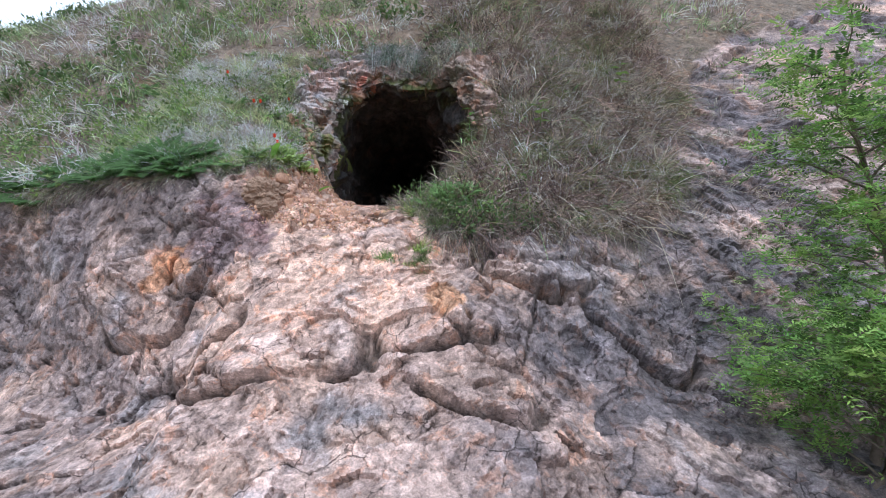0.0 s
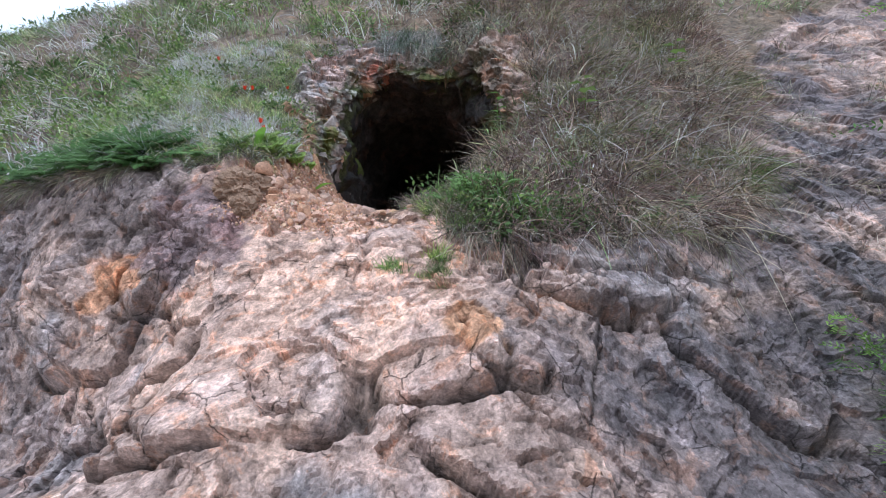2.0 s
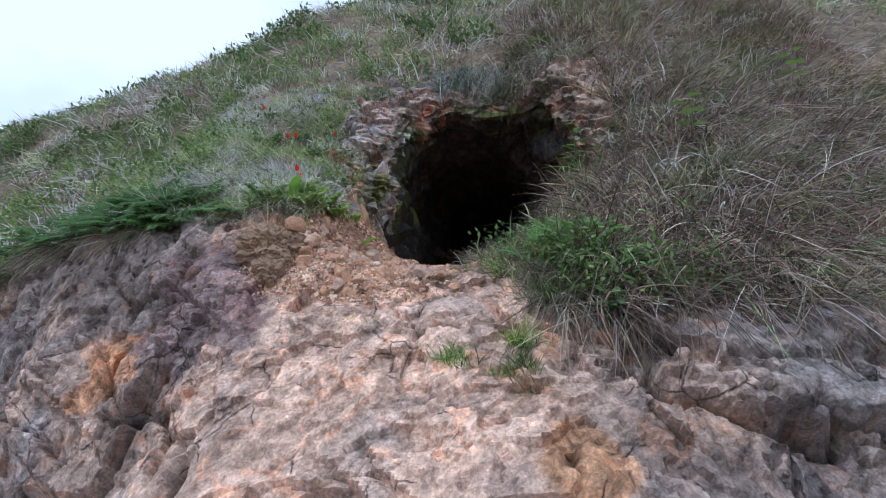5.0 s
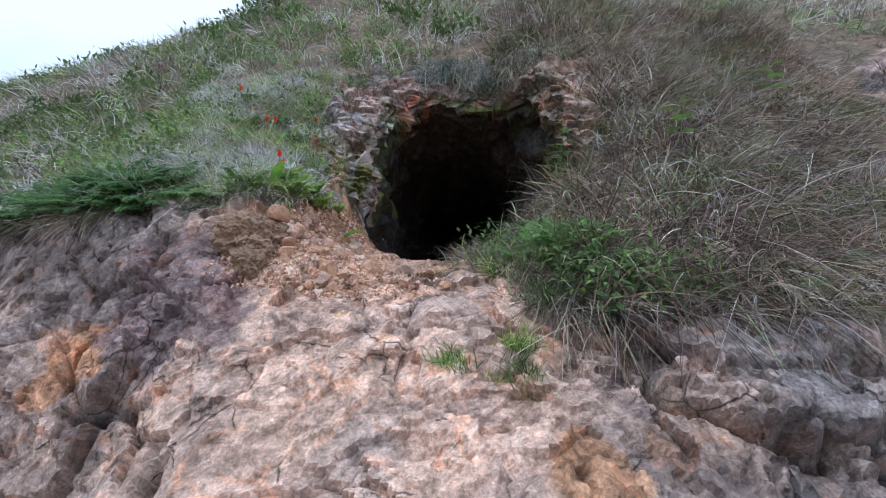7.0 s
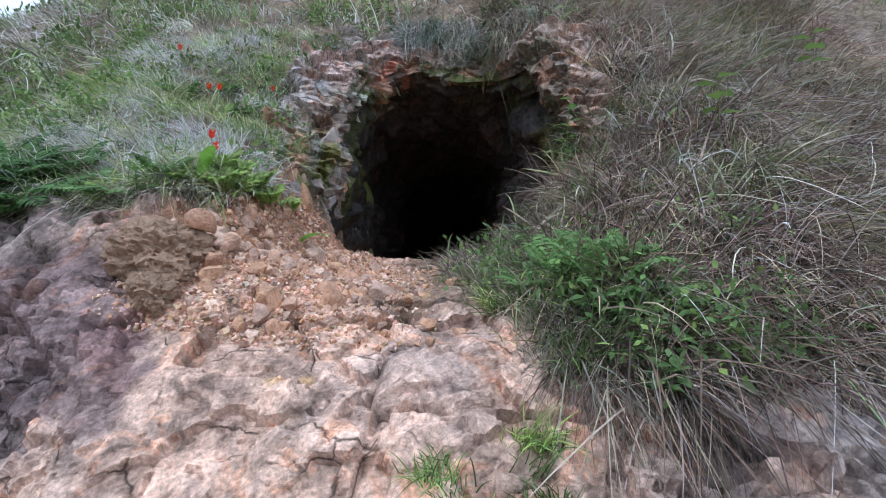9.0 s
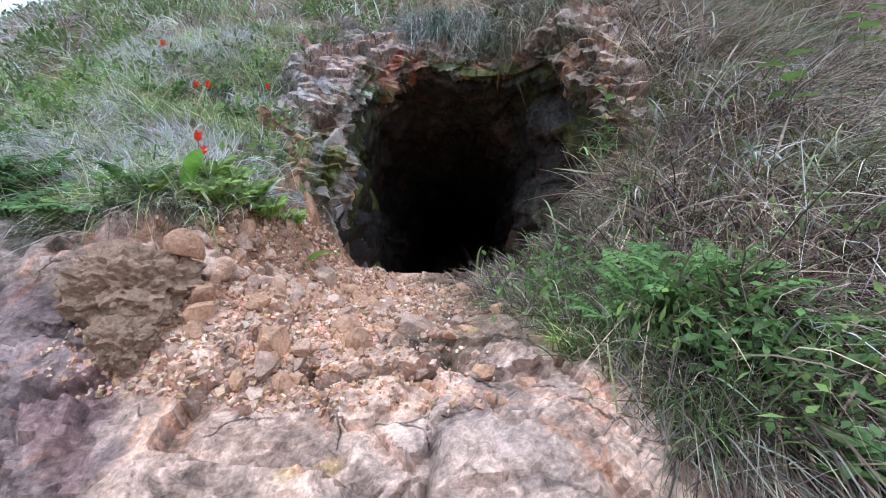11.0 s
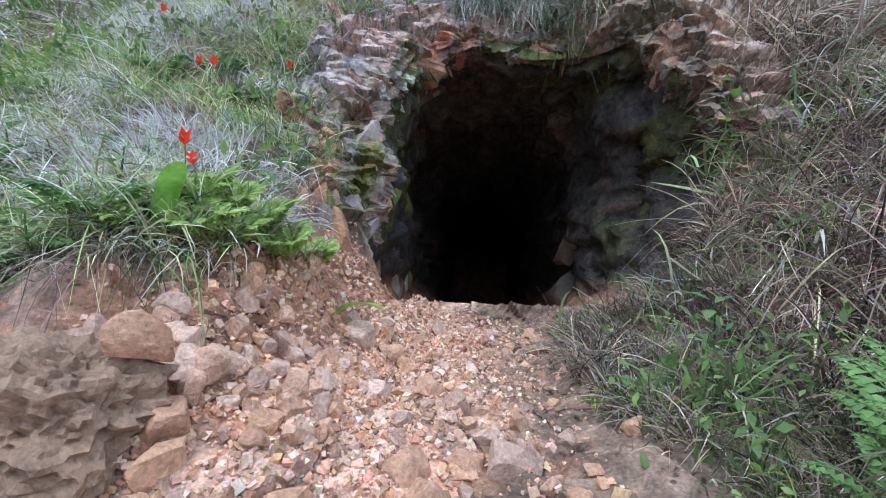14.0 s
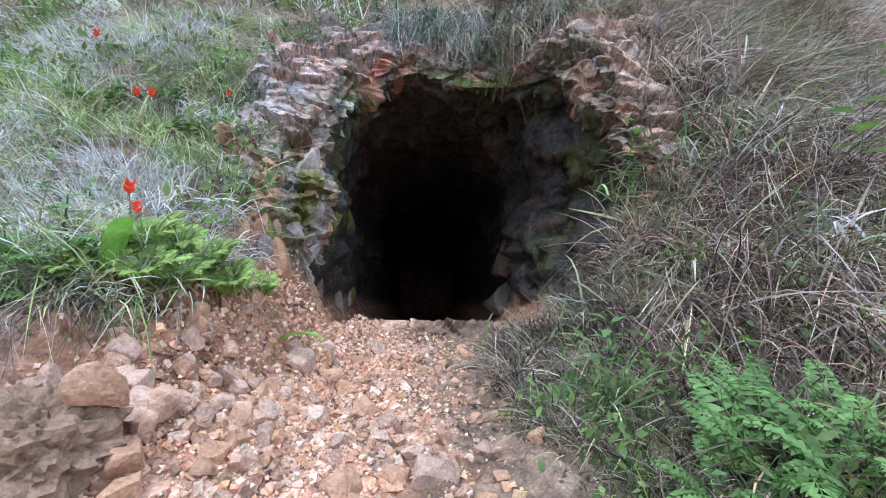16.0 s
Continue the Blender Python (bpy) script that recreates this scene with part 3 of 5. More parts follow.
# ---- the overhanging rock arch round the mouth ----
def slope_y(x, z):
    """How far ahead the slope lies at x across and z up."""
    lo, hi = np.full(len(x), 4.0), np.full(len(x), 13.0)
    for _ in range(26):
        mid = (lo + hi) / 2
        over = (z - mid) / ROOT2 > base_height(x, (mid + z) / ROOT2)
        lo, hi = np.where(over, mid, lo), np.where(over, hi, mid)
    return (lo + hi) / 2


def build_brow():
    deg = np.linspace(-18, 226, 420)
    s = np.linspace(0, 1, 96)
    D, S = np.meshgrid(deg, s, indexing="ij")
    d, s = D.ravel(), S.ravel()
    a = np.radians(d)
    rim = mouth_rim(a)
    wide = np.interp(d, [-18, 20, 45, 70, 90, 110, 130, 155, 180, 200, 226], [0.15, 0.4, 0.85, 0.75, 0.55, 0.72, 0.9, 0.75, 0.52, 0.45, 0.38])
    proud = np.interp(d, [-18, 20, 50, 90, 130, 160, 180, 226], [0.04, 0.08, 0.10, 0.12, 0.12, 0.10, 0.12, 0.12])
    t = np.clip((s - 0.3) / 0.7, 0, 1)
    inner = np.clip(1 - s / 0.3, 0, 1)
    radius = np.where(s < 0.3, rim + 0.16 * inner - 0.05, rim - 0.05 + (wide + 0.05) * t)
    x, z = MOUTH_X + radius * np.cos(a), MOUTH_Z + radius * np.sin(a)
    rim_x, rim_z = MOUTH_X + (rim - 0.05) * np.cos(a), MOUTH_Z + (rim - 0.05) * np.sin(a)
    lip_y = np.maximum(slope_y(rim_x, rim_z), 6.35) - proud
    y = np.where(s < 0.3, lip_y + (0.75 + proud) * inner ** 1.3, np.maximum(slope_y(x, z), 6.35) - proud * (1 - 0.2 * t - 1.3 * smooth(0.6, 1.0, t)) + 0.12 * smooth(0.85, 1.0, t))
    p = np.stack([x, y, z], 1)
    grid = p.reshape(len(deg), -1, 3)
    nrm = np.cross(np.gradient(grid, axis=0), np.gradient(grid, axis=1)).reshape(-1, 3)
    nrm = nrm / np.maximum(np.linalg.norm(nrm, axis=1), 1e-9)[:, None]
    nrm = np.where((nrm[:, 1] > 0)[:, None] & (s > 0.35)[:, None], -nrm, nrm)
    nrm = unit_rows(nrm * 0.5 + np.array([0, -0.6, 0.1]))
    warp = np.stack([fbm(p * 2.1, 3, 340), fbm(p * 2.1, 3, 343), fbm(p * 2.1, 3, 346)], 1)
    l1, e1 = blocks((p + 0.1 * warp) * np.array([2.6, 2.6, 4.2]), 351)
    l2, e2 = blocks((p + 0.06 * warp) * np.array([7.0, 7.0, 13.0]), 357)
    bed = z + 0.55 * np.abs(x - MOUTH_X) + 0.3 * y + 0.12 * warp[:, 1]
    weight = smooth(0.0, 0.12, s) * smooth(1.0, 0.9, s)
    rise = 0.07 * l1 + 0.03 * l2 - 0.04 * np.exp(-e1 / 0.04) + 0.03 * fbm(p * 9, 3, 361) + 0.06 * fbm(p * 2.4, 3, 362) + ledges(p, bed, 5.5, 0.10, warp, 363) + ledges(p, bed, 12.0, 0.018, warp, 365)
    p = p + nrm * (rise * weight)[:, None]
    idx = np.arange(len(p)).reshape(len(deg), -1)
    quads = np.stack([idx[:-1, :-1], idx[1:, :-1], idx[1:, 1:], idx[:-1, 1:]], -1).reshape(-1, 4)
    mottle, fleck = fbm(p * 4.5 + 2, 4, 371), fbm(p * 14, 3, 375)
    c = np.tile(np.array([0.50, 0.44, 0.41]), (len(p), 1))
    c = mixc(c, (0.62, 0.44, 0.38), smooth(-0.05, 0.2, mottle) * 0.8)
    c = mixc(c, (0.56, 0.42, 0.34), 0.7 * smooth(80, 60, d))
    c = mixc(c, (0.30, 0.30, 0.32), smooth(0.1, 0.3, fbm(p * 3 + 7, 3, 377)) * smooth(130, 150, d) * 0.8)
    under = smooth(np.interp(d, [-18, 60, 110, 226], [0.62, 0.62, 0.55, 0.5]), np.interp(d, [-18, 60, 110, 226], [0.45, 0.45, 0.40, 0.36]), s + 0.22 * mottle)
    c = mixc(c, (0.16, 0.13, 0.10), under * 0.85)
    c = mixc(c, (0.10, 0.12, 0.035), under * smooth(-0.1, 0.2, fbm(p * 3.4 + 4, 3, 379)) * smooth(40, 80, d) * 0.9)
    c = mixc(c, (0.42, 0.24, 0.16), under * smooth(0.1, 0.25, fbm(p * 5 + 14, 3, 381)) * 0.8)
    c = mixc(c, (0.6, 0.58, 0.5), under * smooth(0.2, 0.32, fleck) * smooth(90, 115, d) * 0.8)
    c = mixc(c, (0.46, 0.15, 0.10), np.exp(-(((d - 121) / 9) ** 2 + ((s - 0.40) / 0.10) ** 2)) * smooth(-0.2, 0.1, fleck) * 0.95)
    # the jamb: rusty and pale rock with moss between
    jamb = smooth(165, 178, d)
    c = mixc(c, (0.56, 0.33, 0.20), jamb * smooth(0.50, 0.6, s) * smooth(-0.2, 0.15, mottle) * 0.9)
    c = mixc(c, (0.55, 0.48, 0.46), jamb * smooth(0.35, 0.25, s + 0.2 * mottle) * 0.8)
    c = mixc(c, (0.17, 0.18, 0.04), jamb * np.exp(-((s - 0.45 - 0.12 * mottle) / 0.08) ** 2) * 0.95)
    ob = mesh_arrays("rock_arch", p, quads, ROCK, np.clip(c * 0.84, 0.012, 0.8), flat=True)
    return tagged(ob, "overhanging layered rock arch round the mouth, mossy beneath", "rock", kind="structure")


def unit_rows(a):
    return a / np.maximum(np.linalg.norm(a, axis=1), 1e-9)[:, None]


build_brow()


# ---- the ground in front, to the horizon ----
def build_ground():
    r = np.concatenate([[0.0], np.geomspace(0.5, 3000, 60)])
    a = np.linspace(0, 2 * math.pi, 90, endpoint=False)
    R, A = np.meshgrid(r, a, indexing="ij")
    p = np.stack([R.ravel() * np.cos(A.ravel()), 0.5 + R.ravel() * np.sin(A.ravel()), np.zeros(R.size)], 1)
    p[:, 2] = 0.05 * fbm(p * 0.7, 3, 300) * smooth(80, 10, R.ravel())
    idx = np.arange(R.size).reshape(R.shape)
    nxt = np.roll(idx, -1, 1)
    quads = np.stack([idx[:-1], idx[1:], nxt[1:], nxt[:-1]], -1).reshape(-1, 4)
    c = mixc(np.tile(np.array([0.30, 0.21, 0.15]), (len(p), 1)), (0.16, 0.16, 0.08), smooth(-0.1, 0.3, fbm(p * 0.5, 4, 310)))
    tagged(mesh_arrays("ground", p, quads, ROCK, c), "trodden stony earth with sparse grass", "ground", kind="structure")


build_ground()


# ---- planting: places on the slope ----
GRID = HP.reshape(len(GX), len(GV), 3)
TURF_GRID = HTURF.reshape(len(GX), len(GV))
rng = np.random.default_rng(7)


def on_hill(x, v):
    """Points and outward normals of the slope, and the turf there."""
    i = np.clip(np.searchsorted(GX, x) - 1, 0, len(GX) - 2)
    j = np.clip(np.searchsorted(GV, v) - 1, 0, len(GV) - 2)
    a = ((x - GX[i]) / (GX[i + 1] - GX[i]))[:, None]
    b = ((v - GV[j]) / (GV[j + 1] - GV[j]))[:, None]
    p = (GRID[i, j] * (1 - a) + GRID[i + 1, j] * a) * (1 - b) + (GRID[i, j + 1] * (1 - a) + GRID[i + 1, j + 1] * a) * b
    i0, i1, j0, j1 = np.maximum(i - 4, 0), np.minimum(i + 5, len(GX) - 1), np.maximum(j - 4, 0), np.minimum(j + 5, len(GV) - 1)
    nrm = np.cross(GRID[i1, j] - GRID[i0, j], GRID[i, j1] - GRID[i, j0])
    nrm /= np.linalg.norm(nrm, axis=1)[:, None]
    return p, nrm, TURF_GRID[i, j]


def scatter(count, x0, x1, v0, v1, keep=None, turf_least=0.5):
    """Random turf places in a stretch of the slope; keep: a chance from the points (n, 3)."""
    x, v = rng.uniform(x0, x1, count), rng.uniform(v0, v1, count)
    p, nrm, turf = on_hill(x, v)
    ok = turf > turf_least
    if keep is not None:
        ok &= rng.random(count) < keep(p)
    inside = (np.hypot(p[:, 0] - MOUTH_X, p[:, 2] - MOUTH_Z) < mouth_rim(np.arctan2(p[:, 2] - MOUTH_Z, p[:, 0] - MOUTH_X)) + 0.03) & (p[:, 1] > 6.42) & (p[:, 1] < 8.5)
    ok &= ~inside
    return p[ok], nrm[ok]


def unit(a):
    return a / np.maximum(np.linalg.norm(a, axis=1), 1e-9)[:, None]


def blade_arrays(root, way, length, width, droop, tone, tip_tone=None, segs=4, curl=0.0, side=None):
    """Grass blades as bent tapering strips: verts, faces and tones."""
    n = len(root)
    length, width, droop = (np.broadcast_to(np.asarray(a, float), (n,)) for a in (length, width, droop))
    if side is None:
        side = unit(np.cross(way, rng.normal(size=(n, 3))))
    bend = unit(rng.normal(size=(n, 3)) * np.array([1, 1, 0.2]))
    verts, tones = [], []
    for k in range(segs + 1):
        t = k / segs
        c = root + way * (length * t)[:, None] + np.array([0, 0, -1.0]) * (droop * length * t * t)[:, None] + bend * (curl * length * t * t)[:, None]
        shade = tone if tip_tone is None else tone + (tip_tone - tone) * t
        if k < segs:
            w = side * (width * (1 - 0.75 * t) * (0.7 + 0.6 * t if t < 0.5 else 1) / 2)[:, None]
            verts += [c - w, c + w]
            tones += [shade, shade]
        else:
            verts.append(c)
            tones.append(shade)
    per = 2 * segs + 1
    verts, tones = np.stack(verts, 1).reshape(-1, 3), np.stack(tones, 1).reshape(-1, 3)
    base = (np.arange(n) * per)[:, None]
    quads = np.concatenate([base + np.array([[2 * k, 2 * k + 1, 2 * k + 3, 2 * k + 2]]) for k in range(segs - 1)], 0)
    tris = base + np.array([[2 * segs - 2, 2 * segs - 1, 2 * segs]])
    return verts, quads, tris, tones


def leaf_arrays(root, way, up, length, width, tone, fold=0.18, droop=0.15):
    """Pointed leaves folded along the midrib: 6 verts and 4 triangles each."""
    n = len(root)
    length, width = (np.broadcast_to(np.asarray(a, float), (n,))[:, None] for a in (length, width))
    side = unit(np.cross(way, up))
    up = np.cross(side, way)
    mid = root + way * length * 0.45 - up * width * fold
    tip = root + way * length - up * length * droop
    verts = np.stack([root, mid - side * width / 2 + up * width * fold, mid, mid + side * width / 2 + up * width * fold, tip], 1).reshape(-1, 3)
    base = (np.arange(n) * 5)[:, None]
    tris = np.concatenate([base + np.array([f]) for f in ([0, 2, 1], [0, 3, 2], [1, 2, 4], [2, 3, 4])], 0)
    return verts, tris, np.repeat(tone, 5, 0)


def palette(count, *choices):
    """Tones picked at random from (weight, r, g, b), each a little varied."""
    weights = np.array([c[0] for c in choices], float)
    pick = rng.choice(len(choices), count, p=weights / weights.sum())
    base = np.array([c[1:] for c in choices], float)[pick]
    return np.clip(base * rng.normal(1, 0.16, (count, 1)) * rng.normal(1, 0.05, (count, 3)), 0.01, 0.9)


def tufts(name, label, p, nrm, per, length, width, droop, tones, lean=(0, -0.25, 0.9), fan=0.3, spread=0.35, size=0.05, segs=4, curl=0.25, lift=0.5, tip=None):
    """Grass in tufts: each place gets about per blades that share a colour, a lean and a size."""
    k = np.maximum(3, rng.poisson(per, len(p)))
    at = np.repeat(np.arange(len(p)), k)
    n = len(at)
    root = p[at] - nrm[at] * 0.012 + rng.normal(0, size, (n, 3)) * np.array([1, 0.6, 0.35])
    way = unit((nrm * lift + np.array(lean) + rng.normal(size=p.shape) * fan)[at] + rng.normal(size=(n, 3)) * spread)
    big = rng.uniform(0.65, 1.25, len(p))[at]
    tone = tones[at] * np.exp(rng.normal(0, 0.40, (n, 1))) * rng.normal(1, 0.05, (n, 3))
    end = tone * 1.15 if tip is None else tone * 0.5 + 0.5 * np.array(tip)
    v, q, t, c = blade_arrays(root, way, rng.uniform(*length, n) * big, rng.uniform(*width, n), rng.uniform(*droop, n), np.clip(tone, 0.012, 0.85), np.clip(end, 0.012, 0.85), segs, curl)
    return tagged(mesh_arrays(name, v, [q, t], TURFY, c), label, "grass", kind="stuff")


STRAW = (0.53, 0.44, 0.33)
GREY = (0.41, 0.37, 0.325)
BROWN = (0.19, 0.14, 0.115)
DUSK = (0.10, 0.075, 0.065)
OLIVE = (0.19, 0.20, 0.10)
GREEN = (0.115, 0.18, 0.06)
LIME = (0.22, 0.31, 0.09)


def clustered(p, scale, seed):
    return fbm(p * scale, 3, seed)


def mixture(p, scale, seed, level, green, dry):
    g = clustered(p, scale, seed)
    return np.where((g + rng.normal(0, 0.28, len(p)) > level)[:, None], palette(len(p), *green), palette(len(p), *dry))


# the slope to the left of the mouth
p, nrm = scatter(4300, -4.2, -1.4, 5.3, 8.9, lambda q: np.clip(0.75 + clustered(q, 2.2, 401), 0.15, 1))
tone = mixture(p, 1.6, 405, 0.08, ((4, 0.25, 0.25, 0.12), (2, *GREEN), (3, *LIME)), ((5, *STRAW), (3, *GREY), (2, *BROWN), (2, *OLIVE)))
tone = np.clip((0.85 * tone + 0.15 * tone.mean(1, keepdims=True)) * 1.6 + 0.02, 0, 0.56)
tufts("hill_grass", "mixed green and dry grey grass on the slope beside the mouth", p, nrm, 20, (0.10, 0.30), (0.005, 0.009), (0.2, 1.0), tone, spread=0.6, fan=0.5)

# on up to the crest
p, nrm = scatter(6800, -14.0, 6.0, 5.3, 17.5, lambda q: np.where(((q[:, 0] > 1.2) & (q[:, 2] < 6.3)) | (q[:, 0] > -4.2) & (q[:, 0] < -1.4) & (q[:, 2] < 5.5), 0.0, np.clip(0.75 + 1.2 * clustered(q, 1.3, 411), 0.12, 1)))
tone = mixture(p, 0.9, 415, 0.06, ((4, *OLIVE), (3, *GREEN), (1.5, *LIME)), ((2.5, *STRAW), (4, *GREY), (3, *BROWN), (2, *OLIVE)))
tone = np.clip((0.8 * tone + 0.2 * tone.mean(1, keepdims=True)) * 1.4 + 0.015, 0, 0.6)
tufts("upland_grass", "rough tufted grass, olive and straw grey, up to the crest", p, nrm, 18, (0.14, 0.42), (0.012, 0.024), (0.1, 0.9), tone, size=0.12, spread=0.6, fan=0.5)

# the mass of dry grass to the right of the mouth
p, nrm = scatter(7800, -0.35, 3.7, 4.5, 12.5, lambda q: np.clip(0.72 + 1.3 * clustered(q, 2.4, 421), 0.12, 1) * np.where(q[:, 1] < 7.0, smooth(0.0, 0.35, q[:, 0]), 1))
tone = mixture(p, 2.0, 425, 0.36, ((3, *OLIVE), (2, *GREEN)), ((3, *STRAW), (3, *GREY), (5, *BROWN), (5, *DUSK), (0.5, *OLIVE)))
tone = tone * np.array([0.96, 0.88, 0.84])
tufts("dry_grass", "dense long dry grass, greyish brown, drooping over the rock", p, nrm, 20, (0.20, 0.55), (0.006, 0.011), (0.3, 1.4), tone, lean=(-0.02, -0.5, 0.7), fan=0.5, spread=0.5, curl=0.45, size=0.06, segs=5)

# long bleached stems standing out of it
p, nrm = scatter(1100, 0.75, 3.2, 4.5, 9.6, None, 0.4)
tufts("bleached_stems", "long bleached grass stems arching out of the thicket", p, nrm, 4, (0.3, 0.8), (0.005, 0.008), (0.3, 1.3), palette(len(p), (1, 0.66, 0.59, 0.50), (2, 0.38, 0.33, 0.30)) * 0.85, lean=(-0.05, -0.5, 0.8), fan=0.5, spread=0.4, curl=0.5, segs=6)

# straw hanging over the rock edge under it
p, nrm = scatter(420, -0.05, 2.4, 4.42, 4.95, None, 0.15)
tufts("hanging_straw", "bleached straw hanging down over the rock edge", p, nrm, 22, (0.12, 0.38), (0.004, 0.007), (0.7, 1.5), palette(len(p), (2, *STRAW), (3, *GREY), (4, *BROWN), (3, *DUSK)) * 0.65, lean=(-0.15, -0.8, 0.35), fan=0.4, spread=0.5, curl=0.5)

# the bank at the right of the path: fresh grass low down, straw higher up
p, nrm = scatter(2200, -0.7, 0.7, 4.5, 6.9, lambda q: np.clip(0.8 + clustered(q, 2.6, 431), 0.2, 1) * smooth(0.9, 0.1, q[:, 0]))
tone = np.where((rng.random(len(p)) < 0.35 + 0.55 * smooth(4.8, 5.6, p[:, 1]))[:, None], palette(len(p), (3, *STRAW), (2, *GREY), (2, *BROWN), (1, *DUSK)), palette(len(p), (4, *GREEN), (3, *OLIVE), (2, *LIME)))
tone = tone * 0.7
tufts("bank_grass", "fresh green grass with dry straw on the bank by the path", p, nrm, 22, (0.08, 0.27), (0.0045, 0.008), (0.2, 0.9), tone, lean=(-0.2, -0.3, 0.85), fan=0.4, spread=0.4, curl=0.35)

# straw trailing off the turf edge above the left-hand rock
p, nrm = scatter(420, -5.0, -1.6, 5.25, 5.65, None, 0.2)
tufts("edge_straw", "dry grass trailing over the edge of the turf", p, nrm, 22, (0.08, 0.28), (0.003, 0.0055), (0.6, 1.4), palette(len(p), (4, *STRAW), (3, *GREY), (3, *BROWN), (2, *OLIVE), (1, *GREEN)) * 0.75, lean=(0.1, -0.9, 0.4), fan=0.4, spread=0.45, curl=0.4)


# thin dry tufts straggling out over the bare rock
p, nrm = scatter(420, 1.6, 5.5, 4.8, 12.0, lambda q: np.clip(0.5 + 1.5 * clustered(q, 1.5, 441), 0, 1), -1.0)
tufts("straggling_grass", "sparse dry grass rooted in cracks of the rock", p, nrm, 16, (0.12, 0.42), (0.005, 0.009), (0.3, 1.2), palette(len(p), (2, *STRAW), (3, *GREY), (4, *BROWN), (2, *OLIVE)) * 0.8, lean=(0, -0.4, 0.7), fan=0.4, spread=0.45, curl=0.4)


def strip_mass(name, label, roots, per, **more):
    return tufts(name, label, roots, np.tile(np.array([0, -0.7, 0.7]), (len(roots), 1)), per, **more)


# the grey tuft hanging over the mouth
for x0, x1, many, tones in ((-1.3, -0.45, 46, ((3, 0.27, 0.29, 0.26), (2, *GREY), (3, 0.11, 0.14, 0.09))), (-0.45, -0.15, 12, ((2, 0.16, 0.14, 0.11), (3, 0.11, 0.14, 0.09))), (-0.15, 0.4, 26, ((3, *GREY), (2, *STRAW), (2, 0.2, 0.22, 0.15)))):
    x, z = rng.uniform(x0, x1, many), rng.uniform(5.26, 5.66, many)
    roots = np.stack([x, slope_y(x, z) - 0.12, z], 1)
    strip_mass("hanging_tuft", "grey-green grass hanging over the top of the mouth", roots, 36, length=(0.25, 0.56), width=(0.006, 0.011), droop=(0.7, 1.6), tones=palette(many, *tones), lean=(0, -0.8, 0.5), fan=0.3, spread=0.35, curl=0.25)
# green tufts on the ledges of the rock
for gx, gv, per, reach in ((-0.3, 5.0, 70, 0.26), (0.02, 4.62, 80, 0.3), (-0.18, 4.28, 220, 0.2), (-0.46, 4.16, 140, 0.13), (-0.38, 4.12, 100, 0.10), (-0.22, 4.08, 140, 0.12), (-0.12, 4.06, 100, 0.12), (0.35, 6.2, 50, 0.4), (0.9, 9.3, 40, 0.3), (-1.62, 5.9, 30, 0.2)):
    q, qn, _ = on_hill(rng.normal(gx, 0.04, 4), rng.normal(gv, 0.03, 4))
    tufts("grass_tuft", "fresh green grass tuft growing on a rock ledge", q, qn, per / 4, (reach * 0.6, reach * 1.1), (0.004, 0.007), (0.1, 0.8), palette(4, (3, *GREEN), (2, *LIME), (1, *OLIVE)), lean=(0, -0.2, 0.9), spread=0.45, size=0.03)


# ---- things: helpers ----
def thing(name, label, category, place=(0, 0, 0), group=""):
    ob = new(name)
    ob.empty_display_size = 0.05
    ob.location = place
    return tagged(ob, label, category, group)


def part(name, arrays, mat, parent, label=""):
    """One mesh under a thing or a part, from arrays of verts, faces and tones, in the parent's own space."""
    verts, faces, tones = arrays
    ob = mesh_arrays(name, verts, faces, mat, tones)
    ob.parent = parent
    if label:
        ob["label"] = label
    return ob


def tube_arrays(points, radii, tone, sides=6):
    """A tapering tube along a line of points."""
    points, radii = np.asarray(points, float), np.asarray(radii, float)
    ahead = unit(np.gradient(points, axis=0))
    ref = np.where(np.abs(ahead[:, 2:3]) > 0.9, np.array([[1.0, 0, 0]]), np.array([[0, 0, 1.0]]))
    a = unit(np.cross(ahead, ref))
    b = np.cross(ahead, a)
    turn = np.linspace(0, 2 * math.pi, sides, endpoint=False)
    verts = (points[:, None] + radii[:, None, None] * (a[:, None] * np.cos(turn)[None, :, None] + b[:, None] * np.sin(turn)[None, :, None])).reshape(-1, 3)
    idx = np.arange(len(points) * sides).reshape(len(points), sides)
    nxt = np.roll(idx, -1, 1)
    quads = np.stack([idx[:-1], nxt[:-1], nxt[1:], idx[1:]], -1).reshape(-1, 4)
    return verts, quads, np.tile(np.asarray(tone, float), (len(verts), 1))


def join(*sets):
    verts, faces, tones, shift = [], [], [], 0
    for v, f, c in sets:
        for g in f if isinstance(f, list) else [f]:
            faces.append(g + shift)
        verts.append(v)
        tones.append(c)
        shift += len(v)
    return np.concatenate(verts), faces, np.concatenate(tones)


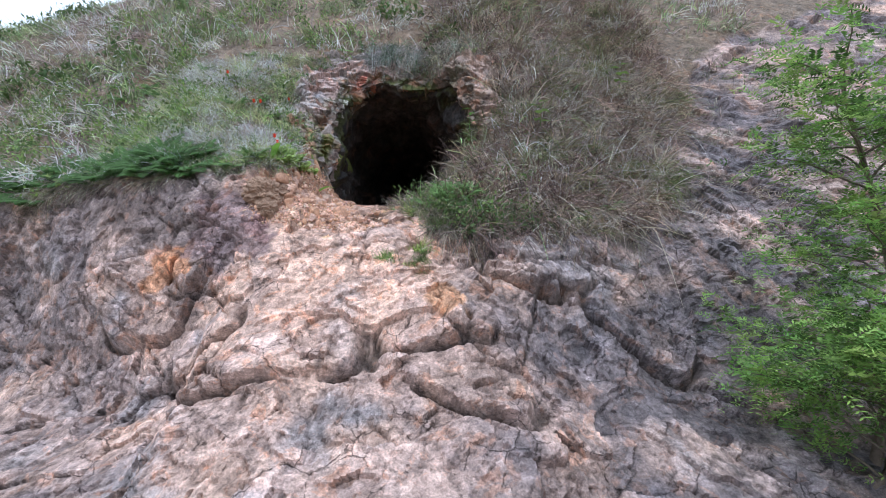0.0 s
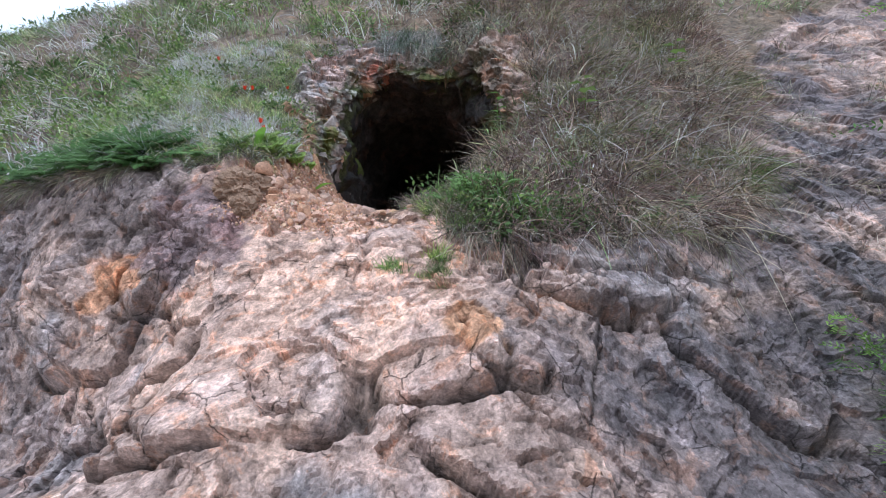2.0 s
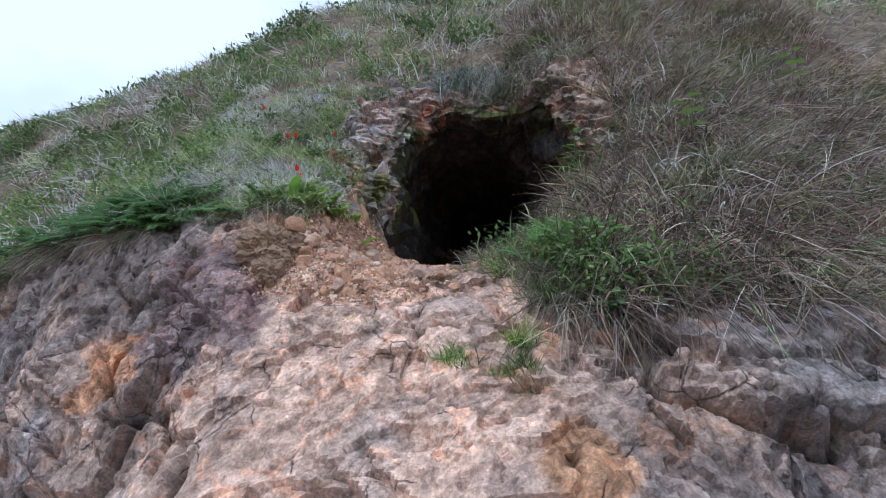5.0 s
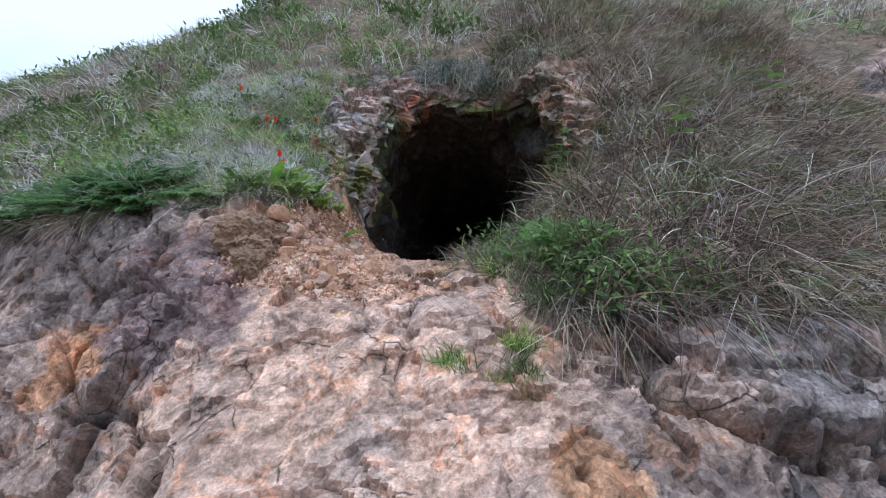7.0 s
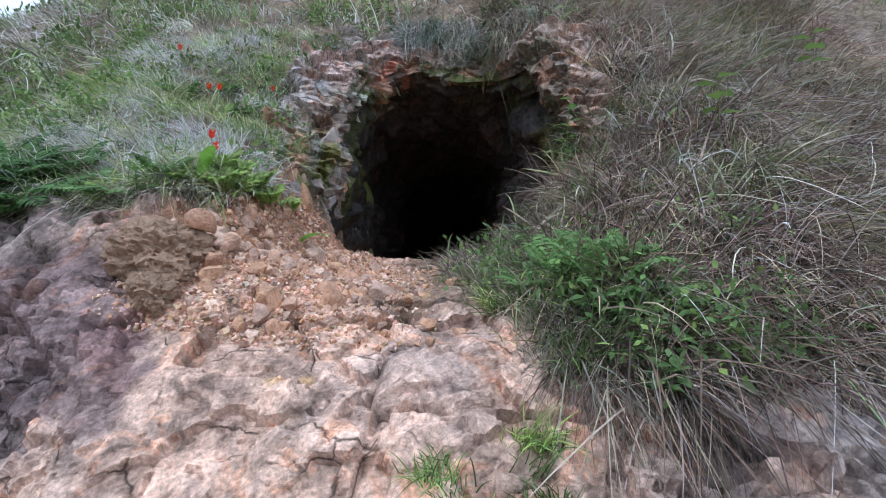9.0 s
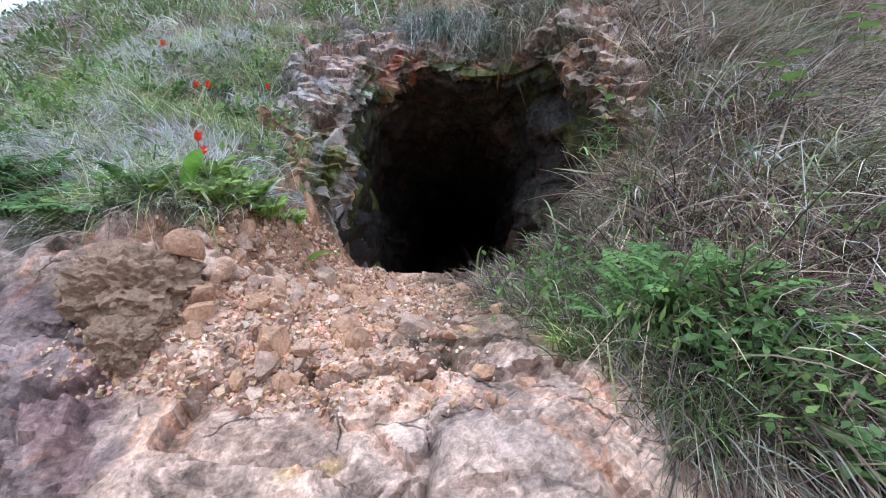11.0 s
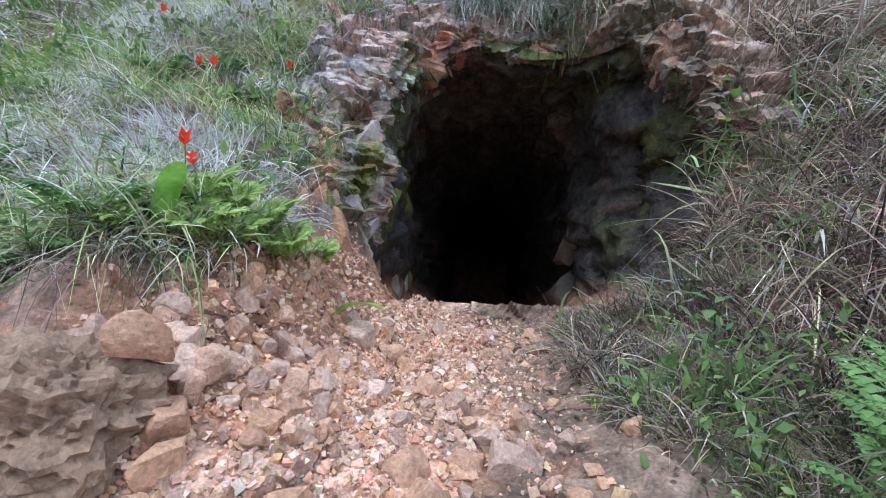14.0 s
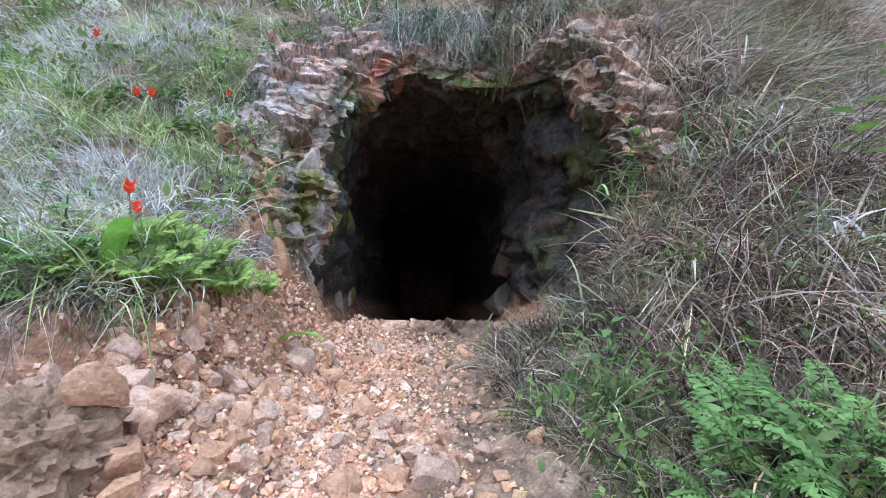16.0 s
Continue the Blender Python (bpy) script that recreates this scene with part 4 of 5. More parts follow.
# ---- ferns ----
def frond_arrays(reach, rise, tone, pairs=15, width=0.3):
    """A fern frond that rises, arches over along +x and carries tapering leaflets in pairs."""
    t = np.linspace(0, 1, 9)
    line = np.stack([reach * t, 0.04 * reach * np.sin(3 * t), rise * (1.9 * t - 1.25 * t * t)], 1)
    stem = tube_arrays(line, 0.0035 * (1 - 0.8 * t), np.array(tone) * 0.8, 4)
    u = np.linspace(0.16, 0.98, pairs)
    at = np.stack([np.interp(u, t, line[:, k]) for k in range(3)], 1)
    go = unit(np.gradient(at, axis=0))
    size = width * reach * np.sin(np.clip(u * 1.05, 0, 1) * math.pi * 0.86 + 0.42) ** 0.9 * (1.05 - 0.45 * u)
    sets = [stem]
    for sign in (-1, 1):
        way = unit(np.stack([np.full(pairs, 0.45), np.full(pairs, sign * 1.0), np.full(pairs, -0.12)], 1) + go * 0.25 + rng.normal(0, 0.08, (pairs, 3)))
        up = np.tile(np.array([0, 0, 1.0]), (pairs, 1)) - go * go[:, 2:3]
        sets.append(leaf_arrays(at, way, up, size, size * 0.34 + 0.006, np.clip(np.tile(np.array(tone), (pairs, 1)) * rng.normal(1, 0.14, (pairs, 1)), 0.01, 0.8), 0.1, 0.2))
        half = at + way * (size * 0.5)[:, None]
        for lean in (0.5, -0.5):
            sets.append(leaf_arrays(half, unit(way * 0.5 + go * lean), up, size * 0.42, size * 0.2 + 0.003, np.clip(np.tile(np.array(tone), (pairs, 1)) * rng.normal(1, 0.14, (pairs, 1)), 0.01, 0.8), 0.1, 0.1))
    return join(*sets)


def fern(label, tone, fronds=9, reach=0.4, rise=0.25, width=0.3, group="ferns on the slope"):
    ob = thing("fern", label, "fern", group=group)
    for n in range(fronds):
        turn = pose(0, 0, 0, 0, 0, 360 * n / fronds + rng.uniform(-18, 18))
        v, f, c = frond_arrays(reach * rng.uniform(0.65, 1.1), rise * rng.uniform(0.6, 1.3), np.array(tone) * rng.uniform(0.8, 1.25), 13, width)
        v = v @ np.array(turn.to_3x3()).T
        part("frond", (v, f, c), LEAFY, ob)
    return ob


def plant_at(ob, x, v, size=1.0, lean=25, lift=0.0, copy=True, out=0.0):
    q, qn, _ = on_hill(np.array([x]), np.array([v]))
    m = pose(*(q[0] + qn[0] * (lift - 0.01) + np.array([0, -out, 0])), lean + rng.uniform(-8, 8), rng.uniform(-8, 8), rng.uniform(0, 360) if lean < 5 else 0)
    m = m @ pose(0, 0, 0, 0, 0, rng.uniform(0, 360))
    target = copy_thing(ob, m) if copy else ob
    if not copy:
        target.matrix_basis = m
    target.scale = (size, size, size)
    return target


DEEP = (0.075, 0.15, 0.04)
FRESH = (0.16, 0.27, 0.085)
YELLOW = (0.33, 0.45, 0.13)
dark_fern = fern("dark green fern arching over the rock edge", DEEP, 10, 0.42, 0.22)
plant_at(dark_fern, -2.75, 5.45, 1.0, 35, copy=False)
for n in range(30):
    x = rng.uniform(-5.6, -2.45)
    plant_at(dark_fern, x, float(grass_line(np.array([x]))[0]) + rng.uniform(0.02, 0.42), rng.uniform(0.7, 1.15), 35)
mid_fern = fern("mid-green fern among the grass", (0.14, 0.24, 0.075), 8, 0.34, 0.2)
plant_at(mid_fern, -2.2, 5.5, 0.9, 30, copy=False)
for n in range(34):
    x = rng.uniform(-5.5, -1.9)
    plant_at(mid_fern, x, float(grass_line(np.array([x]))[0]) + rng.uniform(0.1, 3.6), rng.uniform(0.4, 0.9), 25)
for x, v, k in ((0.55, 5.05, 0.9), (0.75, 4.85, 0.8), (1.25, 5.0, 0.8), (1.7, 5.3, 0.9), (-0.35, 5.55, 0.6), (0.3, 4.75, 0.6)):
    plant_at(mid_fern, x, v, k, 25)
fresh_fern = fern("bright green fern on the grassy bank", FRESH, 9, 0.30, 0.26, 0.27, "ferns on the bank")
plant_at(fresh_fern, 0.02, 5.12, 1.0, 22, copy=False)
for x, v, k in ((0.16, 5.02, 1.1), (0.28, 5.2, 0.9), (0.12, 5.3, 0.8), (-0.1, 5.05, 0.7), (0.36, 4.98, 0.75)):
    plant_at(fresh_fern, x, v, k, 22)
lime_fern = fern("yellow-green soft fern growing on the bank by the mouth", YELLOW, 12, 0.17, 0.15, 0.40, "bright ferns by the mouth")
plant_at(lime_fern, -1.72, 5.72, 1.0, 30, copy=False)
for x, v, k in ((-1.62, 5.82, 0.9), (-1.84, 5.8, 1.0), (-1.7, 5.9, 0.9), (-1.58, 5.95, 0.7), (-1.78, 5.86, 0.9), (-1.76, 5.66, 0.9), (-1.95, 5.62, 0.6), (-2.3, 5.5, 0.6), (-2.25, 5.4, 0.6), (-0.02, 5.2, 0.7)):
    plant_at(lime_fern, x, v, k, 30, 0.03)


# ---- broad-leaved plants ----
def herb(name, label, leaves, stem, size, tone, group="", wide=0.55):
    """An upright stem with leaves in pairs."""
    ob = thing(name, label, "plant", group=group)
    line = np.stack([0.05 * stem * np.sin(np.linspace(0, 2, 6)), np.zeros(6), np.linspace(0, stem, 6)], 1)
    part("stem", tube_arrays(line, np.linspace(0.005, 0.002, 6), np.array(tone) * 0.7, 5), LEAFY, ob)
    for n in range(leaves):
        a, h = 2.4 * n, stem * (0.25 + 0.75 * n / max(1, leaves - 1))
        way = unit(np.array([[math.cos(a), math.sin(a), rng.uniform(-0.1, 0.6)]]))
        v, f, c = leaf_arrays(np.array([[0.0, 0, h]]), way, np.array([[0, 0, 1.0]]), size * rng.uniform(0.7, 1.15), size * wide, np.array([tone]) * rng.uniform(0.8, 1.25), 0.12, 0.25)
        part("leaf", (v, f, c), LEAFY, ob)
    return ob


weed = herb("leafy_weed", "low leafy green weed on the bank", 10, 0.16, 0.075, (0.14, 0.23, 0.08), "weeds on the bank")
plant_at(weed, 0.1, 4.8, 1.0, 15, copy=False)
for n in range(20):
    x = rng.uniform(-0.15, 0.75)
    plant_at(weed, x, rng.uniform(4.55, 5.1) if n < 16 else rng.uniform(5.2, 6.2), rng.uniform(0.6, 1.3), 15)
for n in range(26):
    x = rng.uniform(-3.6, -1.9)
    plant_at(weed, x, float(grass_line(np.array([x]))[0]) + rng.uniform(0.0, 2.4), rng.uniform(0.6, 1.2), 15)
for x, v in ((1.3, 5.0), (1.45, 4.95), (0.9, 4.75), (0.25, 4.42), (0.3, 4.45), (1.6, 5.9), (2.1, 6.5)):
    plant_at(weed, x, v, 1.1, 15)
broad = herb("broad_leaf_plant", "broad-leaved yellow-green plant above the dry grass", 6, 0.42, 0.22, (0.20, 0.30, 0.08), "broad-leaved plants", 0.7)
plant_at(broad, 1.2, 6.62, 0.75, 8, 0.18, copy=False)
plant_at(broad, 2.55, 8.2, 0.8, 8, 0.2)
sapling = herb("sapling", "thin sapling with small green leaves beside the mouth", 12, 0.62, 0.10, (0.15, 0.29, 0.07))
plant_at(sapling, 0.3, 6.95, 1.0, 8, copy=False)
creeper = herb("creeper", "dark leafy creeper over the top of the mouth", 14, 0.25, 0.09, (0.09, 0.19, 0.05))
plant_at(creeper, 0.05, 9.35, 1.0, 60, copy=False)
plant_at(creeper, -1.3, 9.55, 1.2, 30)
plant_at(creeper, -1.5, 9.65, 1.2, 30)


def flowering(blooms):
    ob = thing("red_flower", "slender stalk with a red flower above the grass", "flower", group="red flowers on the slope")
    t = np.linspace(0, 1, 6)
    line = np.stack([0.04 * t * t, 0 * t, 0.36 * t], 1)
    part("stalk", tube_arrays(line, 0.004 - 0.002 * t, (0.12, 0.2, 0.05), 5), LEAFY, ob)
    for n in range(blooms):
        base = np.array([[0.04, 0.0, 0.36 - 0.03 * n]])
        a = np.linspace(0, 2 * math.pi, 6)[:5] + n
        way = unit(np.stack([np.cos(a) * 0.7, np.sin(a) * 0.7, np.full(5, 0.9)], 1))
        part("bloom", leaf_arrays(np.repeat(base, 5, 0), way, np.tile(np.array([0.1, 0, 1.0]), (5, 1)), 0.055, 0.028, np.tile(np.array([0.78, 0.07, 0.03]), (5, 1)), 0.15, 0.05), LEAFY, ob, "red petals")
    return ob


flower = flowering(2)
plant_at(flower, -1.86, 5.75, 0.72, 5, copy=False)
for x, v, k in ((-1.79, 5.74, 0.62), (-2.5, 7.0, 0.75), (-2.58, 7.02, 0.7), (-3.1, 7.7, 0.75), (-2.3, 7.55, 0.6)):
    plant_at(flower, x, v, k, 5)


def blade_leaf(place, way, length, wide):
    """A single long broad leaf, arching."""
    ob = thing("broad_leaf", "single long bright green leaf arching from the grass", "plant", place, "long leaves by the mouth")
    t = np.linspace(0, 1, 9)
    line = np.array(way)[None] * (length * t)[:, None] + np.array([0, 0, -0.45 * length])[None] * (t * t)[:, None]
    side = unit(np.cross(np.array([way]), np.array([[0, 0, 1.0]])))[0]
    w = wide * np.sin(math.pi * np.clip(0.12 + 0.88 * t, 0, 1)) ** 0.7
    verts = np.concatenate([line - side * w[:, None] / 2, line - np.array([0, 0, 0.15]) * w[:, None], line + side * w[:, None] / 2])
    k = np.arange(8)
    quads = np.concatenate([np.stack([k, k + 1, k + 10, k + 9], 1), np.stack([k + 9, k + 10, k + 19, k + 18], 1)])
    part("leaf", (verts, quads, np.tile(np.array([0.22, 0.42, 0.07]), (27, 1))), LEAFY, ob)


q, _, _ = on_hill(np.array([-1.88, -1.5]), np.array([5.66, 5.86]))
blade_leaf(q[0], (0.35, -0.3, 0.85), 0.42, 0.07)
blade_leaf(q[1], (0.75, -0.4, 0.5), 0.30, 0.055)


# ---- low leafy patches on the slope (past counting) ----
def leaf_patch(name, label, count, box, level, seed, tone, size, scale=1.4):
    p, nrm = scatter(count, *box, lambda q: (clustered(q, scale, seed) > level) * 1.0)
    n = len(p)
    k = 7
    root = np.repeat(p + nrm * rng.uniform(0.02, 0.22, (n, 1)), k, 0) + rng.normal(0, 0.05, (n * k, 3))
    way = unit(rng.normal(size=(n * k, 3)) + np.array([0, -0.5, 0.5]))
    v, f, c = leaf_arrays(root, way, unit(rng.normal(size=(n * k, 3)) * 0.4 + np.array([0, -0.3, 1.0])), rng.uniform(0.5, 1.2, n * k) * size, rng.uniform(0.3, 0.5, n * k) * size, np.repeat(palette(n, *tone), k, 0))
    tagged(mesh_arrays(name, v, f, LEAFY, c), label, "undergrowth", kind="stuff")


leaf_patch("slope_herbs", "patches of small bright green leaves on the slope", 3600, (-7.0, -1.6, 5.4, 11.5), 0.14, 501, ((3, *GREEN), (3, *LIME), (1, *OLIVE)), 0.07)
leaf_patch("upland_scrub", "low dark green scrub near the crest", 5200, (-14.0, 0.5, 9.0, 17.5), 0.12, 511, ((3, 0.08, 0.13, 0.04), (2, *GREEN), (1, *OLIVE)), 0.12, 0.9)
leaf_patch("bank_herbs", "small green herbs covering the bank", 800, (-0.5, 0.9, 4.55, 5.6), 0.08, 521, ((3, *GREEN), (1, *LIME)), 0.05, 2.0)


# ---- stones ----
def stone_mesh(seed, cuts=15, fine=3):
    """An angular broken stone of unit size: a ball split along flat planes and chipped."""
    bm = bmesh.new()
    bmesh.ops.create_icosphere(bm, subdivisions=fine, radius=1.25)
    r = random.Random(seed)
    planes = [(Vector((r.gauss(0, 1), r.gauss(0, 1), r.gauss(0, 1))).normalized(), r.uniform(0.5, 0.95)) for _ in range(cuts)]
    for v in bm.verts:
        for n, d in planes:
            over = v.co.dot(n) - d
            if over > 0:
                v.co -= n * over
        v.co += v.co.normalized() * (noise.noise(v.co * 2.3 + Vector((seed, 0, 0))) * 0.07 + noise.noise(v.co * 7 + Vector((0, seed, 0))) * 0.05)
    me = bpy.data.meshes.new("stone")
    bm.to_mesh(me)
    bm.free()
    return me


def lump_mesh(seed):
    """A lump of earth and root-bound stones, deeply pitted."""
    bm = bmesh.new()
    bmesh.ops.create_icosphere(bm, subdivisions=5, radius=1.0)
    for v in bm.verts:
        c = v.co.copy()
        d = 0.30 * noise.noise(c * 1.5 + Vector((seed, 1, 0))) + 0.18 * noise.noise(c * 4 + Vector((0, seed, 2))) + 0.11 * noise.noise(c * 10) + 0.08 * noise.noise(c * 22) + 0.05 * noise.noise(c * 45)
        v.co += c.normalized() * d
    me = bpy.data.meshes.new("lump")
    bm.to_mesh(me)
    bm.free()
    return me


def stone_material(name, tones):
    """Dusty stone: one of a few mineral tones for each stone, mottled and gritty."""
    m, n, l, b = material(name, 0.9)
    info, ramp, co = n.new("ShaderNodeObjectInfo"), n.new("ShaderNodeValToRGB"), n.new("ShaderNodeNewGeometry")
    ramp.color_ramp.interpolation = "CONSTANT"
    while len(ramp.color_ramp.elements) < len(tones):
        ramp.color_ramp.elements.new(0.5)
    for k, (e, c) in enumerate(zip(ramp.color_ramp.elements, tones)):
        e.position, e.color = k / len(tones), (*c, 1)
    l.new(info.outputs["Random"], ramp.inputs["Fac"])
    t1, t2 = n.new("ShaderNodeTexNoise"), n.new("ShaderNodeTexNoise")
    for t, sc in ((t1, 14), (t2, 90)):
        t.inputs["Scale"].default_value, t.inputs["Detail"].default_value, t.inputs["Roughness"].default_value = sc, 8, 0.68
        l.new(co.outputs["Position"], t.inputs["Vector"])
    add = n.new("ShaderNodeMath")
    add.operation = "ADD"
    l.new(t1.outputs["Fac"], add.inputs[0])
    l.new(t2.outputs["Fac"], add.inputs[1])
    mr = n.new("ShaderNodeMapRange")
    for key, value in (("From Min", 0.65), ("From Max", 1.35), ("To Min", 0.4), ("To Max", 1.5)):
        mr.inputs[key].default_value = value
    l.new(add.outputs[0], mr.inputs["Value"])
    mul = n.new("ShaderNodeVectorMath")
    mul.operation = "SCALE"
    l.new(ramp.outputs["Color"], mul.inputs[0])
    l.new(mr.outputs[0], mul.inputs["Scale"])
    l.new(mul.outputs["Vector"], b.inputs["Base Color"])
    bp = n.new("ShaderNodeBump")
    bp.inputs["Strength"].default_value, bp.inputs["Distance"].default_value = 0.7, 0.02
    l.new(add.outputs[0], bp.inputs["Height"])
    l.new(bp.outputs["Normal"], b.inputs["Normal"])
    return m


PALE = stone_material("pale_pink_stone", [(0.66, 0.42, 0.30), (0.58, 0.39, 0.30), (0.70, 0.49, 0.38), (0.54, 0.32, 0.21), (0.52, 0.35, 0.27), (0.64, 0.38, 0.24)])
MOSSY = stone_material("dark_mossy_stone", [(0.20, 0.16, 0.12), (0.14, 0.15, 0.06), (0.2, 0.17, 0.13), (0.22, 0.19, 0.16), (0.16, 0.12, 0.09)])
JAMB = stone_material("jamb_stone", [(0.44, 0.37, 0.33), (0.50, 0.29, 0.17), (0.34, 0.30, 0.29), (0.15, 0.17, 0.05), (0.38, 0.26, 0.18)])
RUSTY = stone_material("rust_red_stone", [(0.50, 0.20, 0.13), (0.46, 0.19, 0.12)])
SHAPES = [stone_mesh(n) for n in range(8)] + [lump_mesh(n) for n in range(3)]
EARTH = stone_material("earthy_lump", [(0.36, 0.24, 0.17), (0.33, 0.22, 0.15), (0.38, 0.25, 0.18)])


def stone(name, label, place, size, mat, turn=(0, 0, 0), shape=0, group=""):
    me = SHAPES[shape]
    key = (me.name, mat.name)
    if key not in TINTED:
        TINTED[key] = me.copy()
        TINTED[key].materials.clear()
        TINTED[key].materials.append(mat)
    ob = new(name, TINTED[key])
    ob.matrix_basis = pose(*place, *turn)
    ob.scale = size
    return tagged(ob, label, "rock", group)


TINTED = {}
q, qn, _ = on_hill(rng.uniform(-1.85, -0.5, 900), rng.uniform(4.75, 6.55, 900))
count = 0
for c, nn in zip(q, qn):
    if count >= 210 or (c[1] > 6.2 and c[0] < -1.35) or rng.random() > np.exp(-((c[0] + 1.25) / 0.55) ** 2) * (0.5 if c[1] > 5.6 else 1):
        continue
    k = float(np.clip(rng.lognormal(-3.55, 0.45), 0.012, 0.075))
    stone("stone", "loose pale pinkish stone on the scree", c + nn * k * 0.25, (k * rng.uniform(0.8, 1.3), k, k * rng.uniform(0.55, 0.9)), PALE, rng.uniform(0, 360, 3), count % 8, "rubble on the path")
    count += 1
for x, v, k, s in ((-1.6, 5.24, (0.11, 0.09, 0.08), 1), (-1.40, 5.31, (0.075, 0.06, 0.09), 2), (-1.30, 4.98, (0.16, 0.13, 0.12), 3), (-1.12, 5.57, (0.07, 0.05, 0.04), 4), (-0.95, 5.2, (0.11, 0.09, 0.07), 5), (-1.5, 5.5, (0.08, 0.07, 0.07), 6), (-1.56, 5.62, (0.07, 0.06, 0.06), 7), (-0.78, 5.32, (0.05, 0.045, 0.045), 0), (-1.72, 5.4, (0.09, 0.08, 0.07), 2), (-0.42, 4.85, (0.08, 0.06, 0.05), 5)):
    c, nn, _ = on_hill(np.array([x]), np.array([v]))
    stone("boulder", "larger angular pinkish rock half sunk in the scree", c[0] + nn[0] * k[2] * 0.1, tuple(0.55 * a for a in k), PALE, (rng.uniform(-20, 20), rng.uniform(-20, 20), rng.uniform(0, 360)), s, "larger rocks on the path")
stone("mossy_boulder", "overhanging earthy boulder with moss below the turf", (-1.76, 4.70, 2.47), (0.20, 0.17, 0.16), EARTH, (15, 10, 20), 8)
stone("mossy_boulder", "earthy rock with a dark hollow below the turf", (-1.68, 4.58, 2.29), (0.10, 0.1, 0.09), EARTH, (40, 10, 80), 9)

stone("boulder", "pinkish rock lying on the earthy boulder", (-1.60, 4.74, 2.62), (0.07, 0.06, 0.05), PALE, (10, 20, 40), 1, "larger rocks on the path")
for n in range(60):
    x, v = rng.uniform(-1.78, -1.36), rng.uniform(5.0, 5.62)
    c, nn, _ = on_hill(np.array([x]), np.array([v]))
    k = rng.uniform(0.012, 0.045)
    stone("bank_stone", "pale stone bedded in the red earth bank", c[0], (k * 1.2, k, k * 0.9), PALE, rng.uniform(0, 360, 3), n % 8, "stones in the earth bank")

# rocks round the mouth
for n in range(16):
    a = radians(rng.uniform(176, 214))
    r = float(mouth_rim(a)) + rng.uniform(0.0, 0.22)
    x, z = MOUTH_X + r * math.cos(a), MOUTH_Z + r * math.sin(a)
    lo, hi = 5.5, 9.5
    for _ in range(25):
        mid = (lo + hi) / 2
        lo, hi = (mid, hi) if (z - mid) / ROOT2 > float(base_height(np.array([x]), np.array([(mid + z) / ROOT2]))[0]) else (lo, mid)
    k = rng.uniform(0.04, 0.11)
    stone("rim_rock", "jagged upright rock at the jamb of the mouth", (x + 0.05, lo + rng.uniform(0.0, 0.3), z), (k * 0.8, k, k * rng.uniform(1.2, 2.0)), JAMB, (rng.uniform(-15, 15), rng.uniform(-15, 15), rng.uniform(-40, 40)), n % 8, "rocks round the mouth")
for n in range(16):
    k = rng.uniform(0.07, 0.13)
    stone("wall_rock", "pale upright rock set in the tunnel wall", (-1.83 + rng.uniform(-0.05, 0.03), rng.uniform(6.9, 8.6), rng.uniform(2.75, 4.2)), (k * 0.7, k, k * rng.uniform(1.2, 2.0)), JAMB, (rng.uniform(-12, 12), rng.uniform(-10, 10), rng.uniform(-30, 30)), n % 8, "rocks in the tunnel wall")
for n, (x, y, z, k) in enumerate(((-0.02, 9.3, 2.85, 0.34), (0.06, 9.25, 3.4, 0.30), (0.06, 8.9, 2.7, 0.28), (0.1, 9.4, 3.85, 0.28))):
    stone("wall_rock", "grey bulging rock deeper in the tunnel wall", (x, y, z), (k, k, k * 1.1), MOSSY, (20 * n, 10, 50 * n), n, "rocks in the tunnel wall")
stone("red_rock", "rust-red rock set in the roof of the mouth", (-1.36, 7.80, 4.84), (0.20, 0.16, 0.08), RUSTY, (10, 12, 10), 2)
stone("red_rock", "orange-brown rock wedged under the red one", (-1.53, 7.70, 4.62), (0.11, 0.12, 0.08), JAMB, (0, 5, 30), 6)

# ---- gravel on the path (past counting) ----
def gravel(count):
    q, qn, _ = on_hill(rng.uniform(-1.9, -0.45, count), rng.uniform(4.7, 6.75, count))
    keep = (rng.random(count) < np.exp(-((q[:, 0] + 1.3) / 0.42) ** 2)) & ((q[:, 1] < 6.3) | ((q[:, 0] > -1.4) & (q[:, 2] < 2.75)))
    q, qn = q[keep], qn[keep]
    n = len(q)
    corner = np.array([[a, b, d] for a in (-0.6, 0.6) for b in (-0.6, 0.6) for d in (-0.6, 0.6)])
    face = np.array([[0, 1, 3, 2], [4, 6, 7, 5], [0, 4, 5, 1], [2, 3, 7, 6], [0, 2, 6, 4], [1, 5, 7, 3]])
    size = np.clip(rng.lognormal(-5.0, 0.5, n), 0.003, 0.018)
    turn = rng.normal(size=(n, 3, 3))
    turn = np.linalg.qr(turn)[0]
    v = (q + qn * (size * 0.25)[:, None])[:, None] + np.einsum("ncj,njk->nck", corner[None] * rng.uniform(0.6, 1.3, (n, 1, 3)) + rng.normal(0, 0.17, (n, 8, 3)), turn) * size[:, None, None]
    f = (np.arange(n) * 8)[:, None, None] + face[None]
    c = np.repeat(palette(n, (3, 0.62, 0.40, 0.28), (3, 0.55, 0.32, 0.20), (2, 0.68, 0.50, 0.39), (2, 0.36, 0.22, 0.15)), 8, 0)
    tagged(mesh_arrays("gravel", v.reshape(-1, 3), f.reshape(-1, 4), STONE, c, flat=True), "loose pinkish gravel over the path", "gravel", kind="stuff")


gravel(22000)


